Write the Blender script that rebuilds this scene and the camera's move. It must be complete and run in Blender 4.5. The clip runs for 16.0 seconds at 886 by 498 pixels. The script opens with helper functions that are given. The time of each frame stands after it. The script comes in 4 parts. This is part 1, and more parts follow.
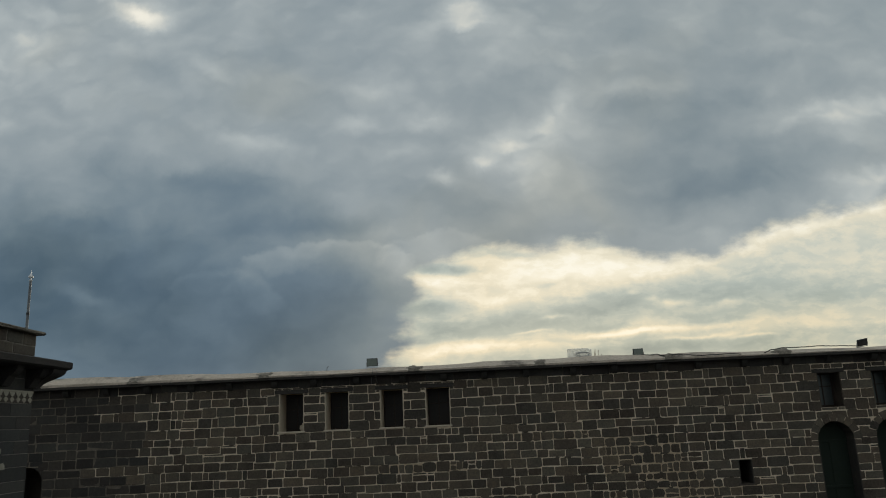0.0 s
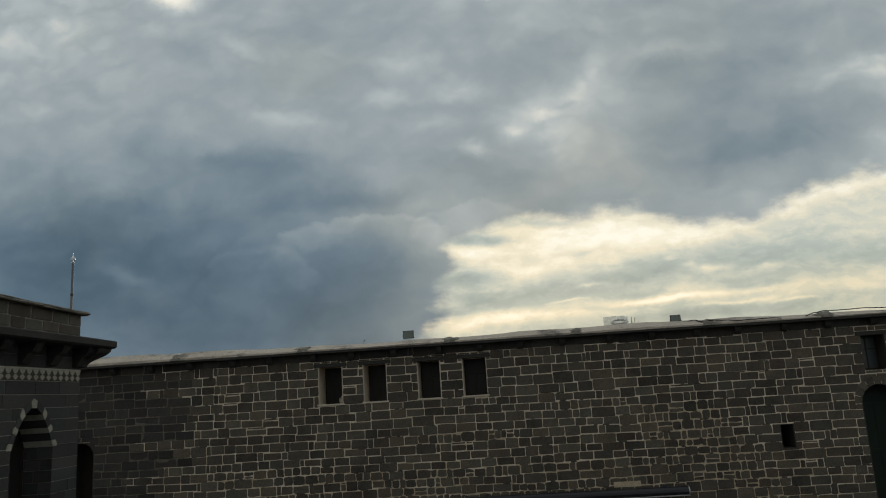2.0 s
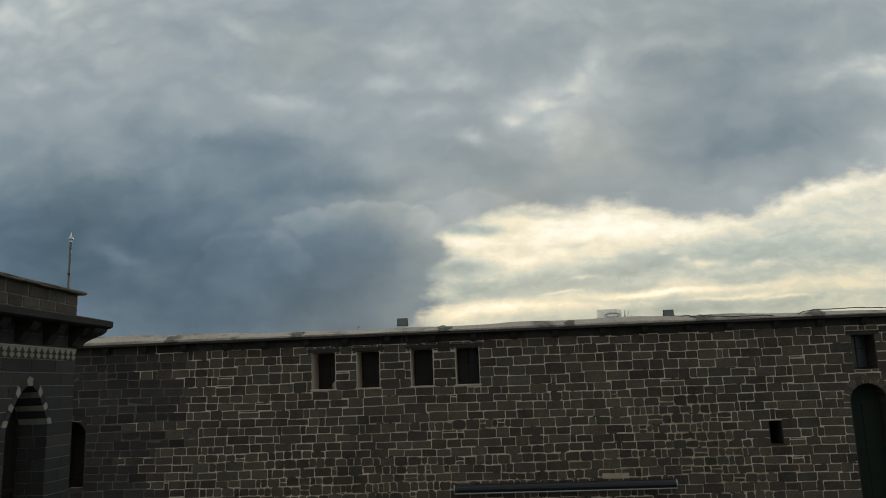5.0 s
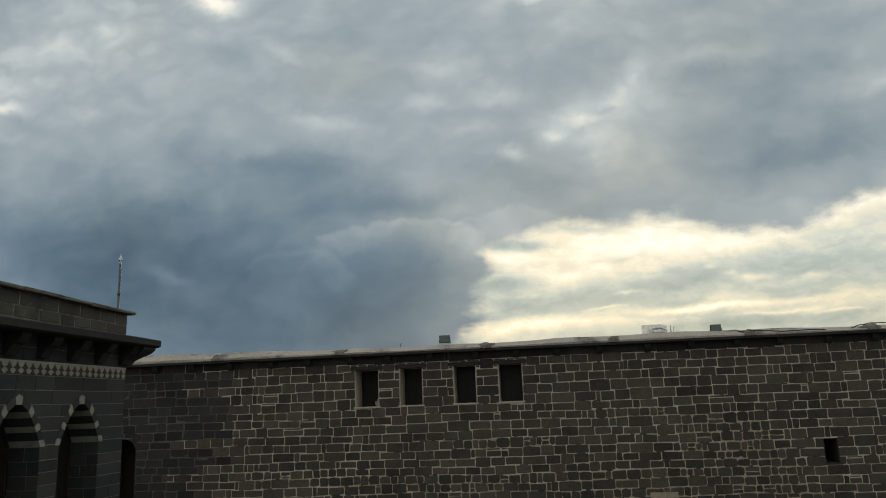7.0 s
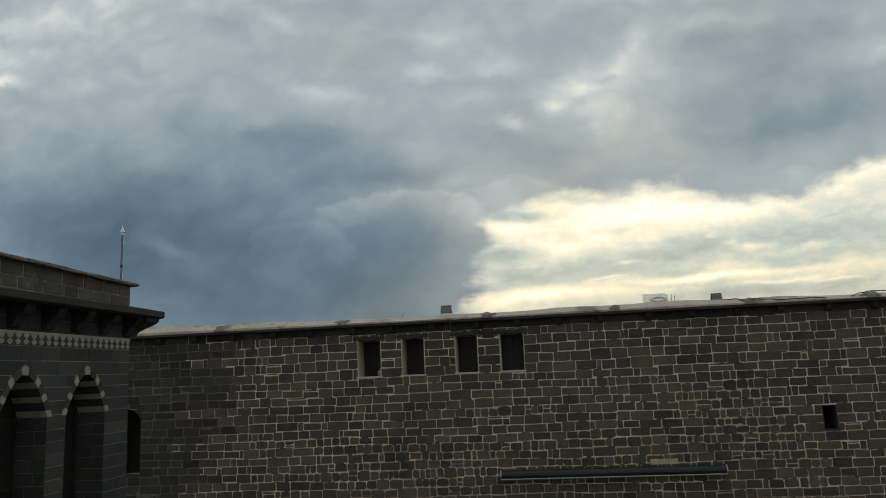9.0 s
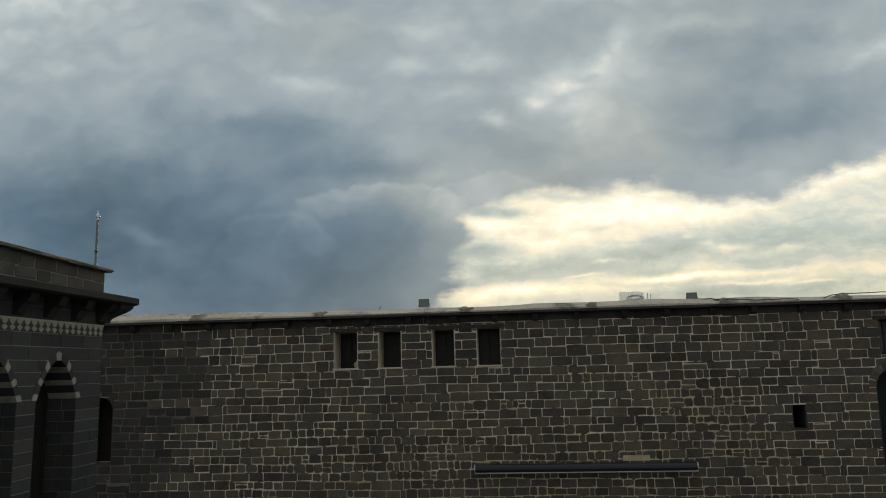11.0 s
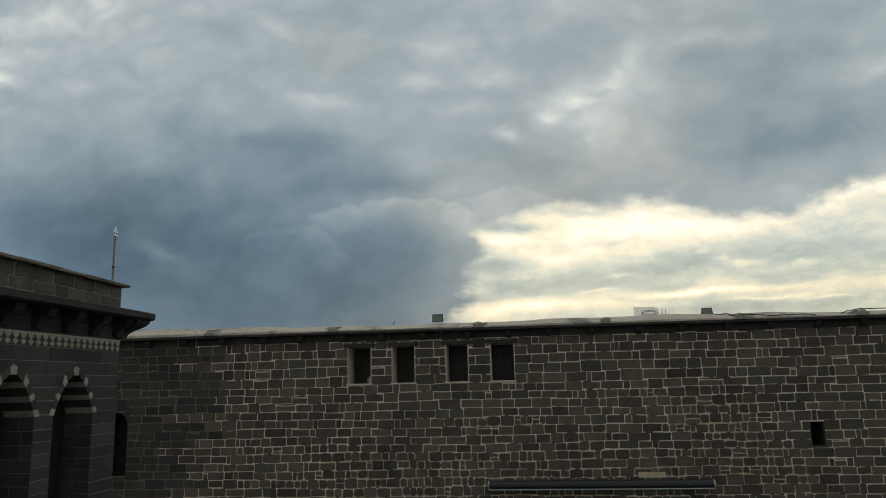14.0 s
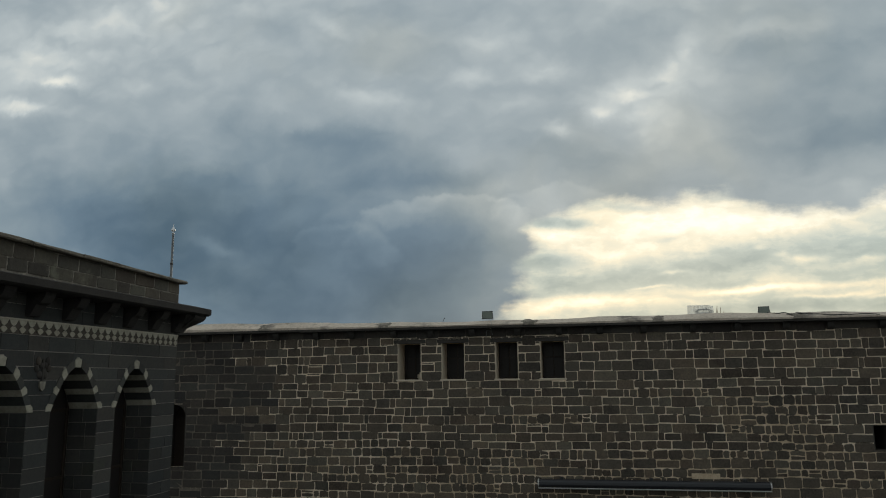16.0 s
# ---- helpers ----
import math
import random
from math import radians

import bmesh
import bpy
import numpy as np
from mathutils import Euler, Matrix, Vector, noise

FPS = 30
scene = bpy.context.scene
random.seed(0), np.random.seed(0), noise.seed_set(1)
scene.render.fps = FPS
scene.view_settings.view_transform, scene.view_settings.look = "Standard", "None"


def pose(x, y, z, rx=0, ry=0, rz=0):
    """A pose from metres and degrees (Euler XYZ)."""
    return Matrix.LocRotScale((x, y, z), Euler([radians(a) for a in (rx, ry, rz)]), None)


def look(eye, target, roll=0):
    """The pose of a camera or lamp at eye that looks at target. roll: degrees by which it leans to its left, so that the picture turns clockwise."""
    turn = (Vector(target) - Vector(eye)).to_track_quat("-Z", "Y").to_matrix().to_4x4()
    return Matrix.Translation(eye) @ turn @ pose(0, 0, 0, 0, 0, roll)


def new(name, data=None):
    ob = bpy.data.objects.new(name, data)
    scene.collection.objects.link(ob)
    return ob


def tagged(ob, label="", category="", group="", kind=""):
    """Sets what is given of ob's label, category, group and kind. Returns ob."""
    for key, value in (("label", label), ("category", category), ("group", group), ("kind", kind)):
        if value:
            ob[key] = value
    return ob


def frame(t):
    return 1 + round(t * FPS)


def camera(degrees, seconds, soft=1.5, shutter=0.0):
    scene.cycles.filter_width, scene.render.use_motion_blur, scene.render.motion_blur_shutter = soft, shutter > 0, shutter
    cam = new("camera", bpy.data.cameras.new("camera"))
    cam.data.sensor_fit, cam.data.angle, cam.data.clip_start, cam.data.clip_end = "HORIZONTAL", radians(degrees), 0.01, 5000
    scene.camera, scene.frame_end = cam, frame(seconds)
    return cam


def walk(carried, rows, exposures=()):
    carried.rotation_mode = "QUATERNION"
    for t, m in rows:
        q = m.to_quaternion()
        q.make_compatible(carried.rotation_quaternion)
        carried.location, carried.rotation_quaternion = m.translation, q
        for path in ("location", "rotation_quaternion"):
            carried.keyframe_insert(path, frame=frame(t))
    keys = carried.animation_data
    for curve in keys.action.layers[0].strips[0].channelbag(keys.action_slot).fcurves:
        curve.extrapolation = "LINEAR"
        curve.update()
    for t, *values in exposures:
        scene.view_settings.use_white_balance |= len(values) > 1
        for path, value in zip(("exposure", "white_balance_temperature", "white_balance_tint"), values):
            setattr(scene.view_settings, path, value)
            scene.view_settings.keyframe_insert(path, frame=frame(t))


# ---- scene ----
# ---- camera ----
cam = camera(61.54, 16.0, soft=1.05)
PATH = [
    (0, 0.011, -2.467, 8.012, 103.279, 2.469, 2.007),
    (0.5, 0.015, -2.480, 8.011, 103.097, 2.351, 3.420),
    (1, 0.013, -2.487, 8.005, 103.151, 2.709, 3.472),
    (1.5, 0.027, -2.457, 8.009, 102.188, 3.567, 3.864),
    (2, 0.041, -2.453, 8.015, 101.236, 3.486, 4.896),
    (2.5, 0.025, -2.484, 8.012, 102.024, 2.865, 5.862),
    (3, 0.011, -2.514, 8.016, 101.718, 2.847, 3.819),
    (3.5, 0.002, -2.512, 8.016, 102.594, 2.314, 2.467),
    (4, -0.001, -2.509, 8.022, 102.473, 1.791, 4.251),
    (4.2, -0.007, -2.528, 8.025, 101.229, 1.992, 4.103),
    (6.3, -0.004, -2.523, 8.011, 100.085, 2.346, 6.209),
    (6.5, -0.007, -2.544, 8.020, 101.239, 2.719, 7.396),
    (7, 0.021, -2.527, 8.021, 101.721, 2.175, 7.517),
    (7.5, 0.033, -2.504, 8.014, 99.399, 3.576, 10.243),
    (8, 0.034, -2.504, 8.035, 98.815, 3.513, 10.055),
    (8.5, 0.050, -2.463, 8.022, 99.515, 2.404, 6.497),
    (8.7, 0.003, -2.530, 8.000, 99.490, 2.479, 7.609),
    (10.8, -0.023, -2.529, 7.990, 99.629, 1.874, 6.563),
    (11, -0.008, -2.520, 7.971, 99.012, 1.419, 5.808),
    (11.5, -0.018, -2.528, 7.975, 98.813, 1.216, 7.500),
    (12, -0.028, -2.538, 7.970, 98.539, 1.552, 7.780),
    (12.5, -0.029, -2.533, 7.964, 98.704, 1.135, 7.409),
    (13, -0.016, -2.561, 7.988, 98.641, 1.605, 8.153),
    (13.5, -0.034, -2.579, 7.983, 101.384, 1.204, 7.706),
    (14, -0.029, -2.552, 7.970, 100.196, 1.318, 6.790),
    (14.5, -0.047, -2.482, 7.962, 99.413, 1.142, 5.552),
    (15, -0.037, -2.579, 7.972, 99.416, 0.364, 6.131),
    (15.5, -0.011, -2.593, 7.987, 100.507, 1.421, 8.688),
    (16, 0.004, -2.588, 8.000, 99.943, 0.577, 10.612),
]
walk(cam, [(t, pose(*m)) for t, *m in PATH], [(0.0, 0.0), (3.0, 0.08), (4.0, 0.08), (7.0, 0.22), (8.5, 0.30), (11.0, 0.26), (12.5, 0.35), (13.5, 0.27), (16.0, 0.26)])

# ---- sky: broken overcast with a bright gap low in front ----
world = bpy.data.worlds.new("sky")
world.use_nodes = True
scene.world = world
WT = world.node_tree
WN = WT.nodes
for n in list(WN):
    WN.remove(n)


def plug(tree, socket, value):
    if isinstance(value, (int, float)):
        socket.default_value = value
    elif isinstance(value, (tuple, list)):
        socket.default_value = value
    else:
        tree.links.new(value, socket)


def calc(op, a, b=0.0, c=0.0, clamp=False):
    n = WN.new("ShaderNodeMath")
    n.operation, n.use_clamp = op, clamp
    for i, v in enumerate((a, b, c)):
        plug(WT, n.inputs[i], v)
    return n.outputs[0]


def vec(x, y, z=0.0):
    n = WN.new("ShaderNodeCombineXYZ")
    for i, v in enumerate((x, y, z)):
        plug(WT, n.inputs[i], v)
    return n.outputs[0]


def cloud_noise(at, scale, detail, rough, size=(1, 1, 1), offset=(0, 0, 0)):
    m = WN.new("ShaderNodeMapping")
    plug(WT, m.inputs[0], at)
    m.inputs["Location"].default_value = offset
    m.inputs["Scale"].default_value = size
    n = WN.new("ShaderNodeTexNoise")
    plug(WT, n.inputs["Vector"], m.outputs[0])
    n.inputs["Scale"].default_value, n.inputs["Detail"].default_value, n.inputs["Roughness"].default_value = scale, detail, rough
    return n.outputs[0], n.outputs[1]


def smooth(value, lo, hi):
    n = WN.new("ShaderNodeMapRange")
    n.interpolation_type = "SMOOTHSTEP"
    plug(WT, n.inputs["Value"], value)
    n.inputs["From Min"].default_value, n.inputs["From Max"].default_value = lo, hi
    return n.outputs["Result"]


def lin(r, g, b):
    f = lambda c: (c / 255 / 12.92) if c < 10 else ((c / 255 + 0.055) / 1.055) ** 2.4
    return (f(r), f(g), f(b), 1)


def ramp(value, stops, mode="LINEAR"):
    n = WN.new("ShaderNodeValToRGB")
    n.color_ramp.interpolation = mode
    plug(WT, n.inputs[0], value)
    e = n.color_ramp.elements
    while len(e) < len(stops):
        e.new(0.5)
    for k, (at, colour) in zip(e, stops):
        k.position = at
        k.color = colour if len(colour) == 4 else (colour[0],) * 3 + (1,)
    return n.outputs[0]


coord = WN.new("ShaderNodeTexCoord").outputs["Generated"]
split = WN.new("ShaderNodeSeparateXYZ")
WT.links.new(coord, split.inputs[0])
ahead = calc("MAXIMUM", split.outputs[1], 0.12)
U = calc("DIVIDE", split.outputs[0], ahead)
V = calc("DIVIDE", split.outputs[2], ahead)
plain_uv = vec(U, V)
# the cloud masses are torn by a two-scale drift of the coordinates
_, drift = cloud_noise(plain_uv, 7.0, 5, 0.55)
_, drift_fine = cloud_noise(plain_uv, 22.0, 4, 0.6, offset=(3, 1, 0))


def moved(at, by, amount):
    n = WN.new("ShaderNodeVectorMath")
    n.operation = "SUBTRACT"
    plug(WT, n.inputs[0], by)
    n.inputs[1].default_value = (0.5, 0.5, 0.5)
    k = WN.new("ShaderNodeVectorMath")
    k.operation = "MULTIPLY_ADD"
    plug(WT, k.inputs[0], n.outputs[0])
    k.inputs[1].default_value = (amount, amount, 0)
    plug(WT, k.inputs[2], at)
    return k.outputs[0]


torn = moved(moved(plain_uv, drift, 0.055), drift_fine, 0.026)
_, drift_low = cloud_noise(plain_uv, 10.0, 1.5, 0.5, offset=(5, 9, 0))
torn_gap = moved(moved(plain_uv, drift_low, 0.016), drift_fine, 0.012)
lightness = None
gap_light = None


def patch(u, v, ru, rv, turn, amount, at):
    m = WN.new("ShaderNodeMapping")
    m.vector_type = "TEXTURE"
    plug(WT, m.inputs[0], at)
    m.inputs["Location"].default_value = (u, v, 0)
    m.inputs["Rotation"].default_value = (0, 0, radians(turn))
    m.inputs["Scale"].default_value = (ru, rv, 1)
    d = WN.new("ShaderNodeVectorMath")
    d.operation = "DOT_PRODUCT"
    WT.links.new(m.outputs[0], d.inputs[0])
    WT.links.new(m.outputs[0], d.inputs[1])
    return calc("MULTIPLY", calc("EXPONENT", calc("MULTIPLY", d.outputs["Value"], -1.0)), amount)


def after(at, sum_so_far):
    """Makes the masses add up one after another, which keeps the shader small."""
    if sum_so_far is None:
        return at
    k = WN.new("ShaderNodeVectorMath")
    k.operation = "MULTIPLY_ADD"
    plug(WT, k.inputs[0], sum_so_far)
    k.inputs[1].default_value = (1e-6, 1e-6, 0)
    plug(WT, k.inputs[2], at)
    return k.outputs[0]


def cloud(*a):
    """One lighter or darker mass of the cloud deck."""
    global lightness
    p = patch(*a, after(torn, lightness))
    lightness = p if lightness is None else calc("ADD", lightness, p)


def glow(*a):
    """One brighter or duller stretch inside the gap."""
    global gap_light
    p = patch(*a, after(torn_gap, gap_light or lightness))
    gap_light = p if gap_light is None else calc("ADD", gap_light, p)


cloud(-0.443, 0.162, 0.336, 0.104, 0, -0.222)
cloud(-0.171, 0.111, 0.136, 0.072, 0, -0.126)
cloud(-0.201, 0.238, 0.097, 0.023, 5, +0.032)
cloud(-0.139, 0.179, 0.088, 0.048, 0, -0.012)
cloud(-0.297, 0.325, 0.145, 0.056, -17, -0.080)
cloud(-0.577, 0.273, 0.160, 0.056, 0, -0.090)
cloud(-0.499, 0.452, 0.136, 0.040, -8, +0.023)
cloud(-0.644, 0.575, 0.097, 0.073, -7, +0.071)
cloud(-0.476, 0.625, 0.045, 0.016, -28, +0.33)
cloud(-0.448, 0.610, 0.023, 0.027, -51, +0.108)
cloud(-0.250, 0.496, 0.109, 0.072, -6, -0.019)
cloud(-0.199, 0.584, 0.112, 0.048, 0, -0.005)
cloud(0.017, 0.589, 0.036, 0.028, 0, +0.212)
cloud(-0.116, 0.506, 0.089, 0.048, -7, +0.010)
cloud(-0.040, 0.433, 0.036, 0.018, -7, +0.144)
cloud(-0.135, 0.401, 0.073, 0.032, -7, +0.025)
cloud(0.079, 0.382, 0.060, 0.026, 28, +0.15)
cloud(0.042, 0.361, 0.017, 0.008, 0, +0.095)
cloud(0.162, 0.423, 0.048, 0.036, 38, +0.083)
cloud(0.112, 0.336, 0.036, 0.044, -60, +0.100)
cloud(0.006, 0.288, 0.089, 0.028, -7, -0.070)
cloud(-0.024, 0.338, 0.021, 0.009, 0, +0.138)
cloud(-0.096, 0.331, 0.056, 0.024, -7, -0.014)
cloud(0.276, 0.319, 0.121, 0.056, -7, -0.024)
cloud(0.384, 0.363, 0.113, 0.049, 2, -0.030)
cloud(0.412, 0.287, 0.097, 0.032, 8, -0.013)
cloud(0.206, 0.249, 0.097, 0.020, -7, -0.016)
cloud(0.408, 0.492, 0.121, 0.056, -7, -0.005)
cloud(0.576, 0.526, 0.120, 0.048, 0, -0.010)
cloud(0.533, 0.410, 0.105, 0.018, 8, +0.172)
cloud(0.261, 0.483, 0.089, 0.048, -7, +0.026)
cloud(0.569, 0.303, 0.056, 0.028, 18, +0.195)
cloud(0.136, 0.554, 0.081, 0.040, -7, +0.029)
cloud(0.501, 0.360, 0.072, 0.032, 0, +0.025)
cloud(-0.609, 0.359, 0.089, 0.023, -22, -0.018)
cloud(-0.884, 0.441, 0.066, 0.013, -5, +0.206)
cloud(-0.805, 0.480, 0.030, 0.009, -6, +0.191)
cloud(-0.862, 0.536, 0.151, 0.060, -6, +0.103)
cloud(-0.673, 0.296, 0.140, 0.050, 0, -0.022)
cloud(-0.564, 0.379, 0.136, 0.045, -18, -0.029)
cloud(-0.524, 0.198, 0.048, 0.011, -12, +0.068)
cloud(-0.074, 0.276, 0.048, 0.013, -7, +0.008)
cloud(-0.760, 0.250, 0.200, 0.130, 0, -0.090)
cloud(-0.350, 0.055, 0.450, 0.055, 0, -0.090)
cloud(-0.201, 0.280, 0.123, 0.015, 0, -0.045)
cloud(0.126, 0.416, 0.025, 0.021, -3, +0.120)
cloud(0.160, 0.445, 0.025, 0.018, 27, +0.100)
cloud(0.079, 0.389, 0.020, 0.011, -3, +0.100)
cloud(-0.134, 0.431, 0.049, 0.013, -13, +0.050)
cloud(-0.086, 0.381, 0.041, 0.013, -3, +0.050)
cloud(0.248, 0.431, 0.049, 0.016, 7, -0.040)
cloud(0.183, 0.332, 0.025, 0.033, -3, +0.060)
cloud(0.345, 0.307, 0.098, 0.025, 5, -0.050)
cloud(0.352, 0.425, 0.082, 0.025, 7, -0.030)
cloud(-0.394, 0.541, 0.066, 0.016, -28, +0.050)
cloud(-0.307, 0.419, 0.107, 0.013, -15, +0.040)
cloud(-0.412, 0.365, 0.131, 0.015, -11, -0.030)
cloud(-0.150, 0.105, 0.080, 0.040, 0, +0.060)
cloud(0.290, 0.340, 0.130, 0.070, 0, -0.030)
cloud(0.420, 0.330, 0.120, 0.050, 5, -0.030)
cloud(-0.176, 0.145, 0.13, 0.06, 0, +0.045)
cloud(-0.079, 0.222, 0.08, 0.04, 0, +0.035)
cloud(-0.036, 0.287, 0.06, 0.03, 0, +0.035)
cloud(0.064, 0.281, 0.06, 0.03, 0, +0.025)
cloud(0.291, 0.515, 0.07, 0.05, 0, -0.045)
cloud(0.227, 0.429, 0.09, 0.05, 0, -0.03)
cloud(0.367, 0.335, 0.06, 0.04, 0, +0.04)
cloud(-0.728, 0.633, 0.07, 0.05, 0, +0.045)
cloud(-0.513, 0.592, 0.14, 0.05, 0, +0.025)
cloud(-0.355, 0.485, 0.06, 0.05, 0, +0.03)
cloud(-0.021, 0.54, 0.06, 0.05, 0, +0.025)
cloud(0.084, 0.529, 0.06, 0.05, 0, +0.04)
cloud(-0.578, 0.332, 0.06, 0.04, 0, +0.025)
cloud(-0.41, 0.236, 0.09, 0.05, 0, -0.028)
cloud(-0.046, 0.141, 0.06, 0.05, 0, +0.05)
cloud(-0.042, 0.219, 0.06, 0.04, 0, +0.025)
glow(0.085, 0.210, 0.12, 0.030, 0, 0.12)
glow(0.24, 0.203, 0.10, 0.020, 0, 0.13)
glow(0.42, 0.232, 0.14, 0.018, 12, 0.15)
glow(0.55, 0.262, 0.08, 0.018, 12, 0.12)
glow(0.02, 0.158, 0.06, 0.012, 0, 0.18)
glow(-0.04, 0.190, 0.03, 0.014, 0, 0.12)
glow(0.08, 0.130, 0.12, 0.015, 3, -0.17)
glow(-0.055, 0.145, 0.045, 0.028, 0, -0.13)
glow(-0.03, 0.118, 0.05, 0.012, 0, -0.10)
glow(0.04, 0.100, 0.11, 0.007, -2, 0.22)
glow(0.24, 0.113, 0.13, 0.004, 1, 0.17)
glow(0.27, 0.095, 0.15, 0.010, 0, -0.08)
glow(0.36, 0.160, 0.12, 0.016, -4, -0.07)
glow(0.38, 0.150, 0.22, 0.028, 0, -0.08)
glow(-0.005, 0.192, 0.06, 0.018, 0, 0.13)
glow(0.16, 0.186, 0.11, 0.018, 0, 0.14)
glow(0.10, 0.165, 0.08, 0.010, 4, 0.08)
glow(-0.030, 0.205, 0.050, 0.009, -4, -0.20)
glow(-0.035, 0.158, 0.050, 0.008, 0, -0.16)
glow(0.205, 0.150, 0.050, 0.018, 0, -0.10)
glow(0.330, 0.146, 0.090, 0.018, 0, -0.07)
glow(-0.050, 0.094, 0.055, 0.009, 0, 0.20)
glow(0.44, 0.108, 0.14, 0.010, 0, 0.10)
glow(0.284, 0.147, 0.024, 0.005, 4, +0.24)
glow(0.358, 0.143, 0.024, 0.005, 6, +0.22)
glow(0.252, 0.153, 0.012, 0.004, 0, +0.18)
glow(0.231, 0.123, 0.02, 0.008, 20, +0.14)
glow(0.115, 0.133, 0.02, 0.003, 8, +0.2)
glow(0.089, 0.115, 0.02, 0.002, 3, +0.22)
glow(0.192, 0.109, 0.08, 0.004, 3, +0.2)
glow(0.224, 0.163, 0.008, 0.004, 0, +0.2)
glow(0.306, 0.101, 0.05, 0.0025, 2, +0.2)
glow(0.384, 0.098, 0.03, 0.002, 0, +0.2)
glow(-0.017, 0.209, 0.035, 0.01, -4, -0.13)
glow(0.057, 0.224, 0.035, 0.008, -6, -0.1)
glow(-0.021, 0.153, 0.045, 0.010, -2, -0.12)
glow(0.198, 0.163, 0.035, 0.016, 0, -0.1)
glow(0.201, 0.192, 0.04, 0.006, 2, -0.07)
glow(0.117, 0.176, 0.02, 0.005, 10, -0.05)
glow(0.156, 0.196, 0.06, 0.03, 0, +0.05)
glow(0.252, 0.189, 0.06, 0.03, 0, +0.04)
glow(0.427, 0.099, 0.06, 0.012, 0, -0.05)
glow(-0.045, 0.133, 0.06, 0.028, 0, +0.07)
glow(0.315, 0.17, 0.1, 0.02, 0, -0.05)
glow(0.068, 0.123, 0.13, 0.016, 2, -0.09)
glow(0.247, 0.087, 0.13, 0.008, 2, -0.17)
glow(0.375, 0.136, 0.1, 0.02, 2, -0.05)
glow(0.144, 0.144, 0.08, 0.012, 2, -0.05)
glow(0.247, 0.081, 0.35, 0.022, 0, -0.09)
glow(0.013, 0.095, 0.07, 0.008, 0, +0.08)
glow(-0.04, 0.212, 0.018, 0.006, 10, -0.16)
glow(0.002, 0.208, 0.022, 0.006, -6, -0.16)
glow(-0.054, 0.182, 0.014, 0.008, 30, -0.08)
glow(0.083, 0.219, 0.03, 0.006, -8, -0.1)
glow(0.125, 0.179, 0.018, 0.004, 12, -0.09)
puffy, _ = cloud_noise(torn, 16.0, 4, 0.5, size=(0.9, 1.2, 1), offset=(2, 3, 0))


def heap_top(u, v, ru, rv, turn, rim, fade):
    """The light crest of a rounded cloud heap: crisp outside, fading inward, upper side alone."""
    global lightness
    m = WN.new("ShaderNodeMapping")
    m.vector_type = "TEXTURE"
    plug(WT, m.inputs[0], after(torn, lightness))
    m.inputs["Location"].default_value = (u, v, 0)
    m.inputs["Rotation"].default_value = (0, 0, radians(turn))
    m.inputs["Scale"].default_value = (ru, rv, 1)
    d = WN.new("ShaderNodeVectorMath")
    d.operation = "DOT_PRODUCT"
    WT.links.new(m.outputs[0], d.inputs[0])
    WT.links.new(m.outputs[0], d.inputs[1])
    inside = calc("MULTIPLY_ADD", calc("SUBTRACT", puffy, 0.5), 1.1, calc("SUBTRACT", 1.0, d.outputs["Value"]))
    y = WN.new("ShaderNodeSeparateXYZ")
    WT.links.new(m.outputs[0], y.inputs[0])
    crest = calc("MULTIPLY", smooth(inside, -0.16, 0.20), calc("EXPONENT", calc("MULTIPLY", calc("MAXIMUM", inside, 0.0), -fade)))
    crest = calc("MULTIPLY", calc("MULTIPLY", crest, smooth(y.outputs[1], -0.1, 0.6)), rim)
    lightness = calc("ADD", lightness, crest)


heap_top(-0.187, 0.173, 0.13, 0.08, 0, +0.075, 2.2)
heap_top(-0.328, 0.155, 0.095, 0.061, 0, +0.04, 3)
heap_top(-0.029, 0.206, 0.091, 0.056, 0, +0.05, 3)
fine, _ = cloud_noise(torn, 7.0, 7, 0.46, size=(0.9, 1.15, 1))
clumps, _ = cloud_noise(torn, 15.0, 4, 0.45, size=(0.9, 1.2, 1), offset=(7, 1, 0))
broad, _ = cloud_noise(torn, 2.6, 4, 0.5, offset=(1.7, 4.2, 0))
deck = calc("ADD", lightness, 0.608)
deck = calc("MULTIPLY_ADD", calc("SUBTRACT", fine, 0.5), 0.12, deck)
deck = calc("MULTIPLY_ADD", calc("SUBTRACT", broad, 0.5), 0.10, deck)
deck = calc("MULTIPLY_ADD", calc("SUBTRACT", clumps, 0.5), 0.085, deck)


def billow(at, scale, size, offset):
    """Rounded heaps with dark creases between them."""
    n, _ = cloud_noise(at, scale, 1.5, 0.5, size=size, offset=offset)
    d = calc("SUBTRACT", n, 0.5)
    return calc("MULTIPLY", calc("SQRT", calc("MULTIPLY_ADD", d, d, 0.0025)), 2.0)


heaps = calc("MULTIPLY_ADD", billow(torn, 34.0, (0.8, 1.3, 1), (1, 8, 0)), 0.2,
             calc("MULTIPLY_ADD", billow(torn, 15.0, (0.8, 1.35, 1), (6, 2, 0)), 0.6, billow(torn, 6.5, (0.75, 1.4, 1), (4, 4, 0))))
# bright, thin parts of the deck are the most broken
lively = calc("MULTIPLY_ADD", smooth(deck, 0.57, 0.82), 0.38, 0.10)
deck = calc("MULTIPLY_ADD", calc("SUBTRACT", heaps, 0.40), lively, deck)
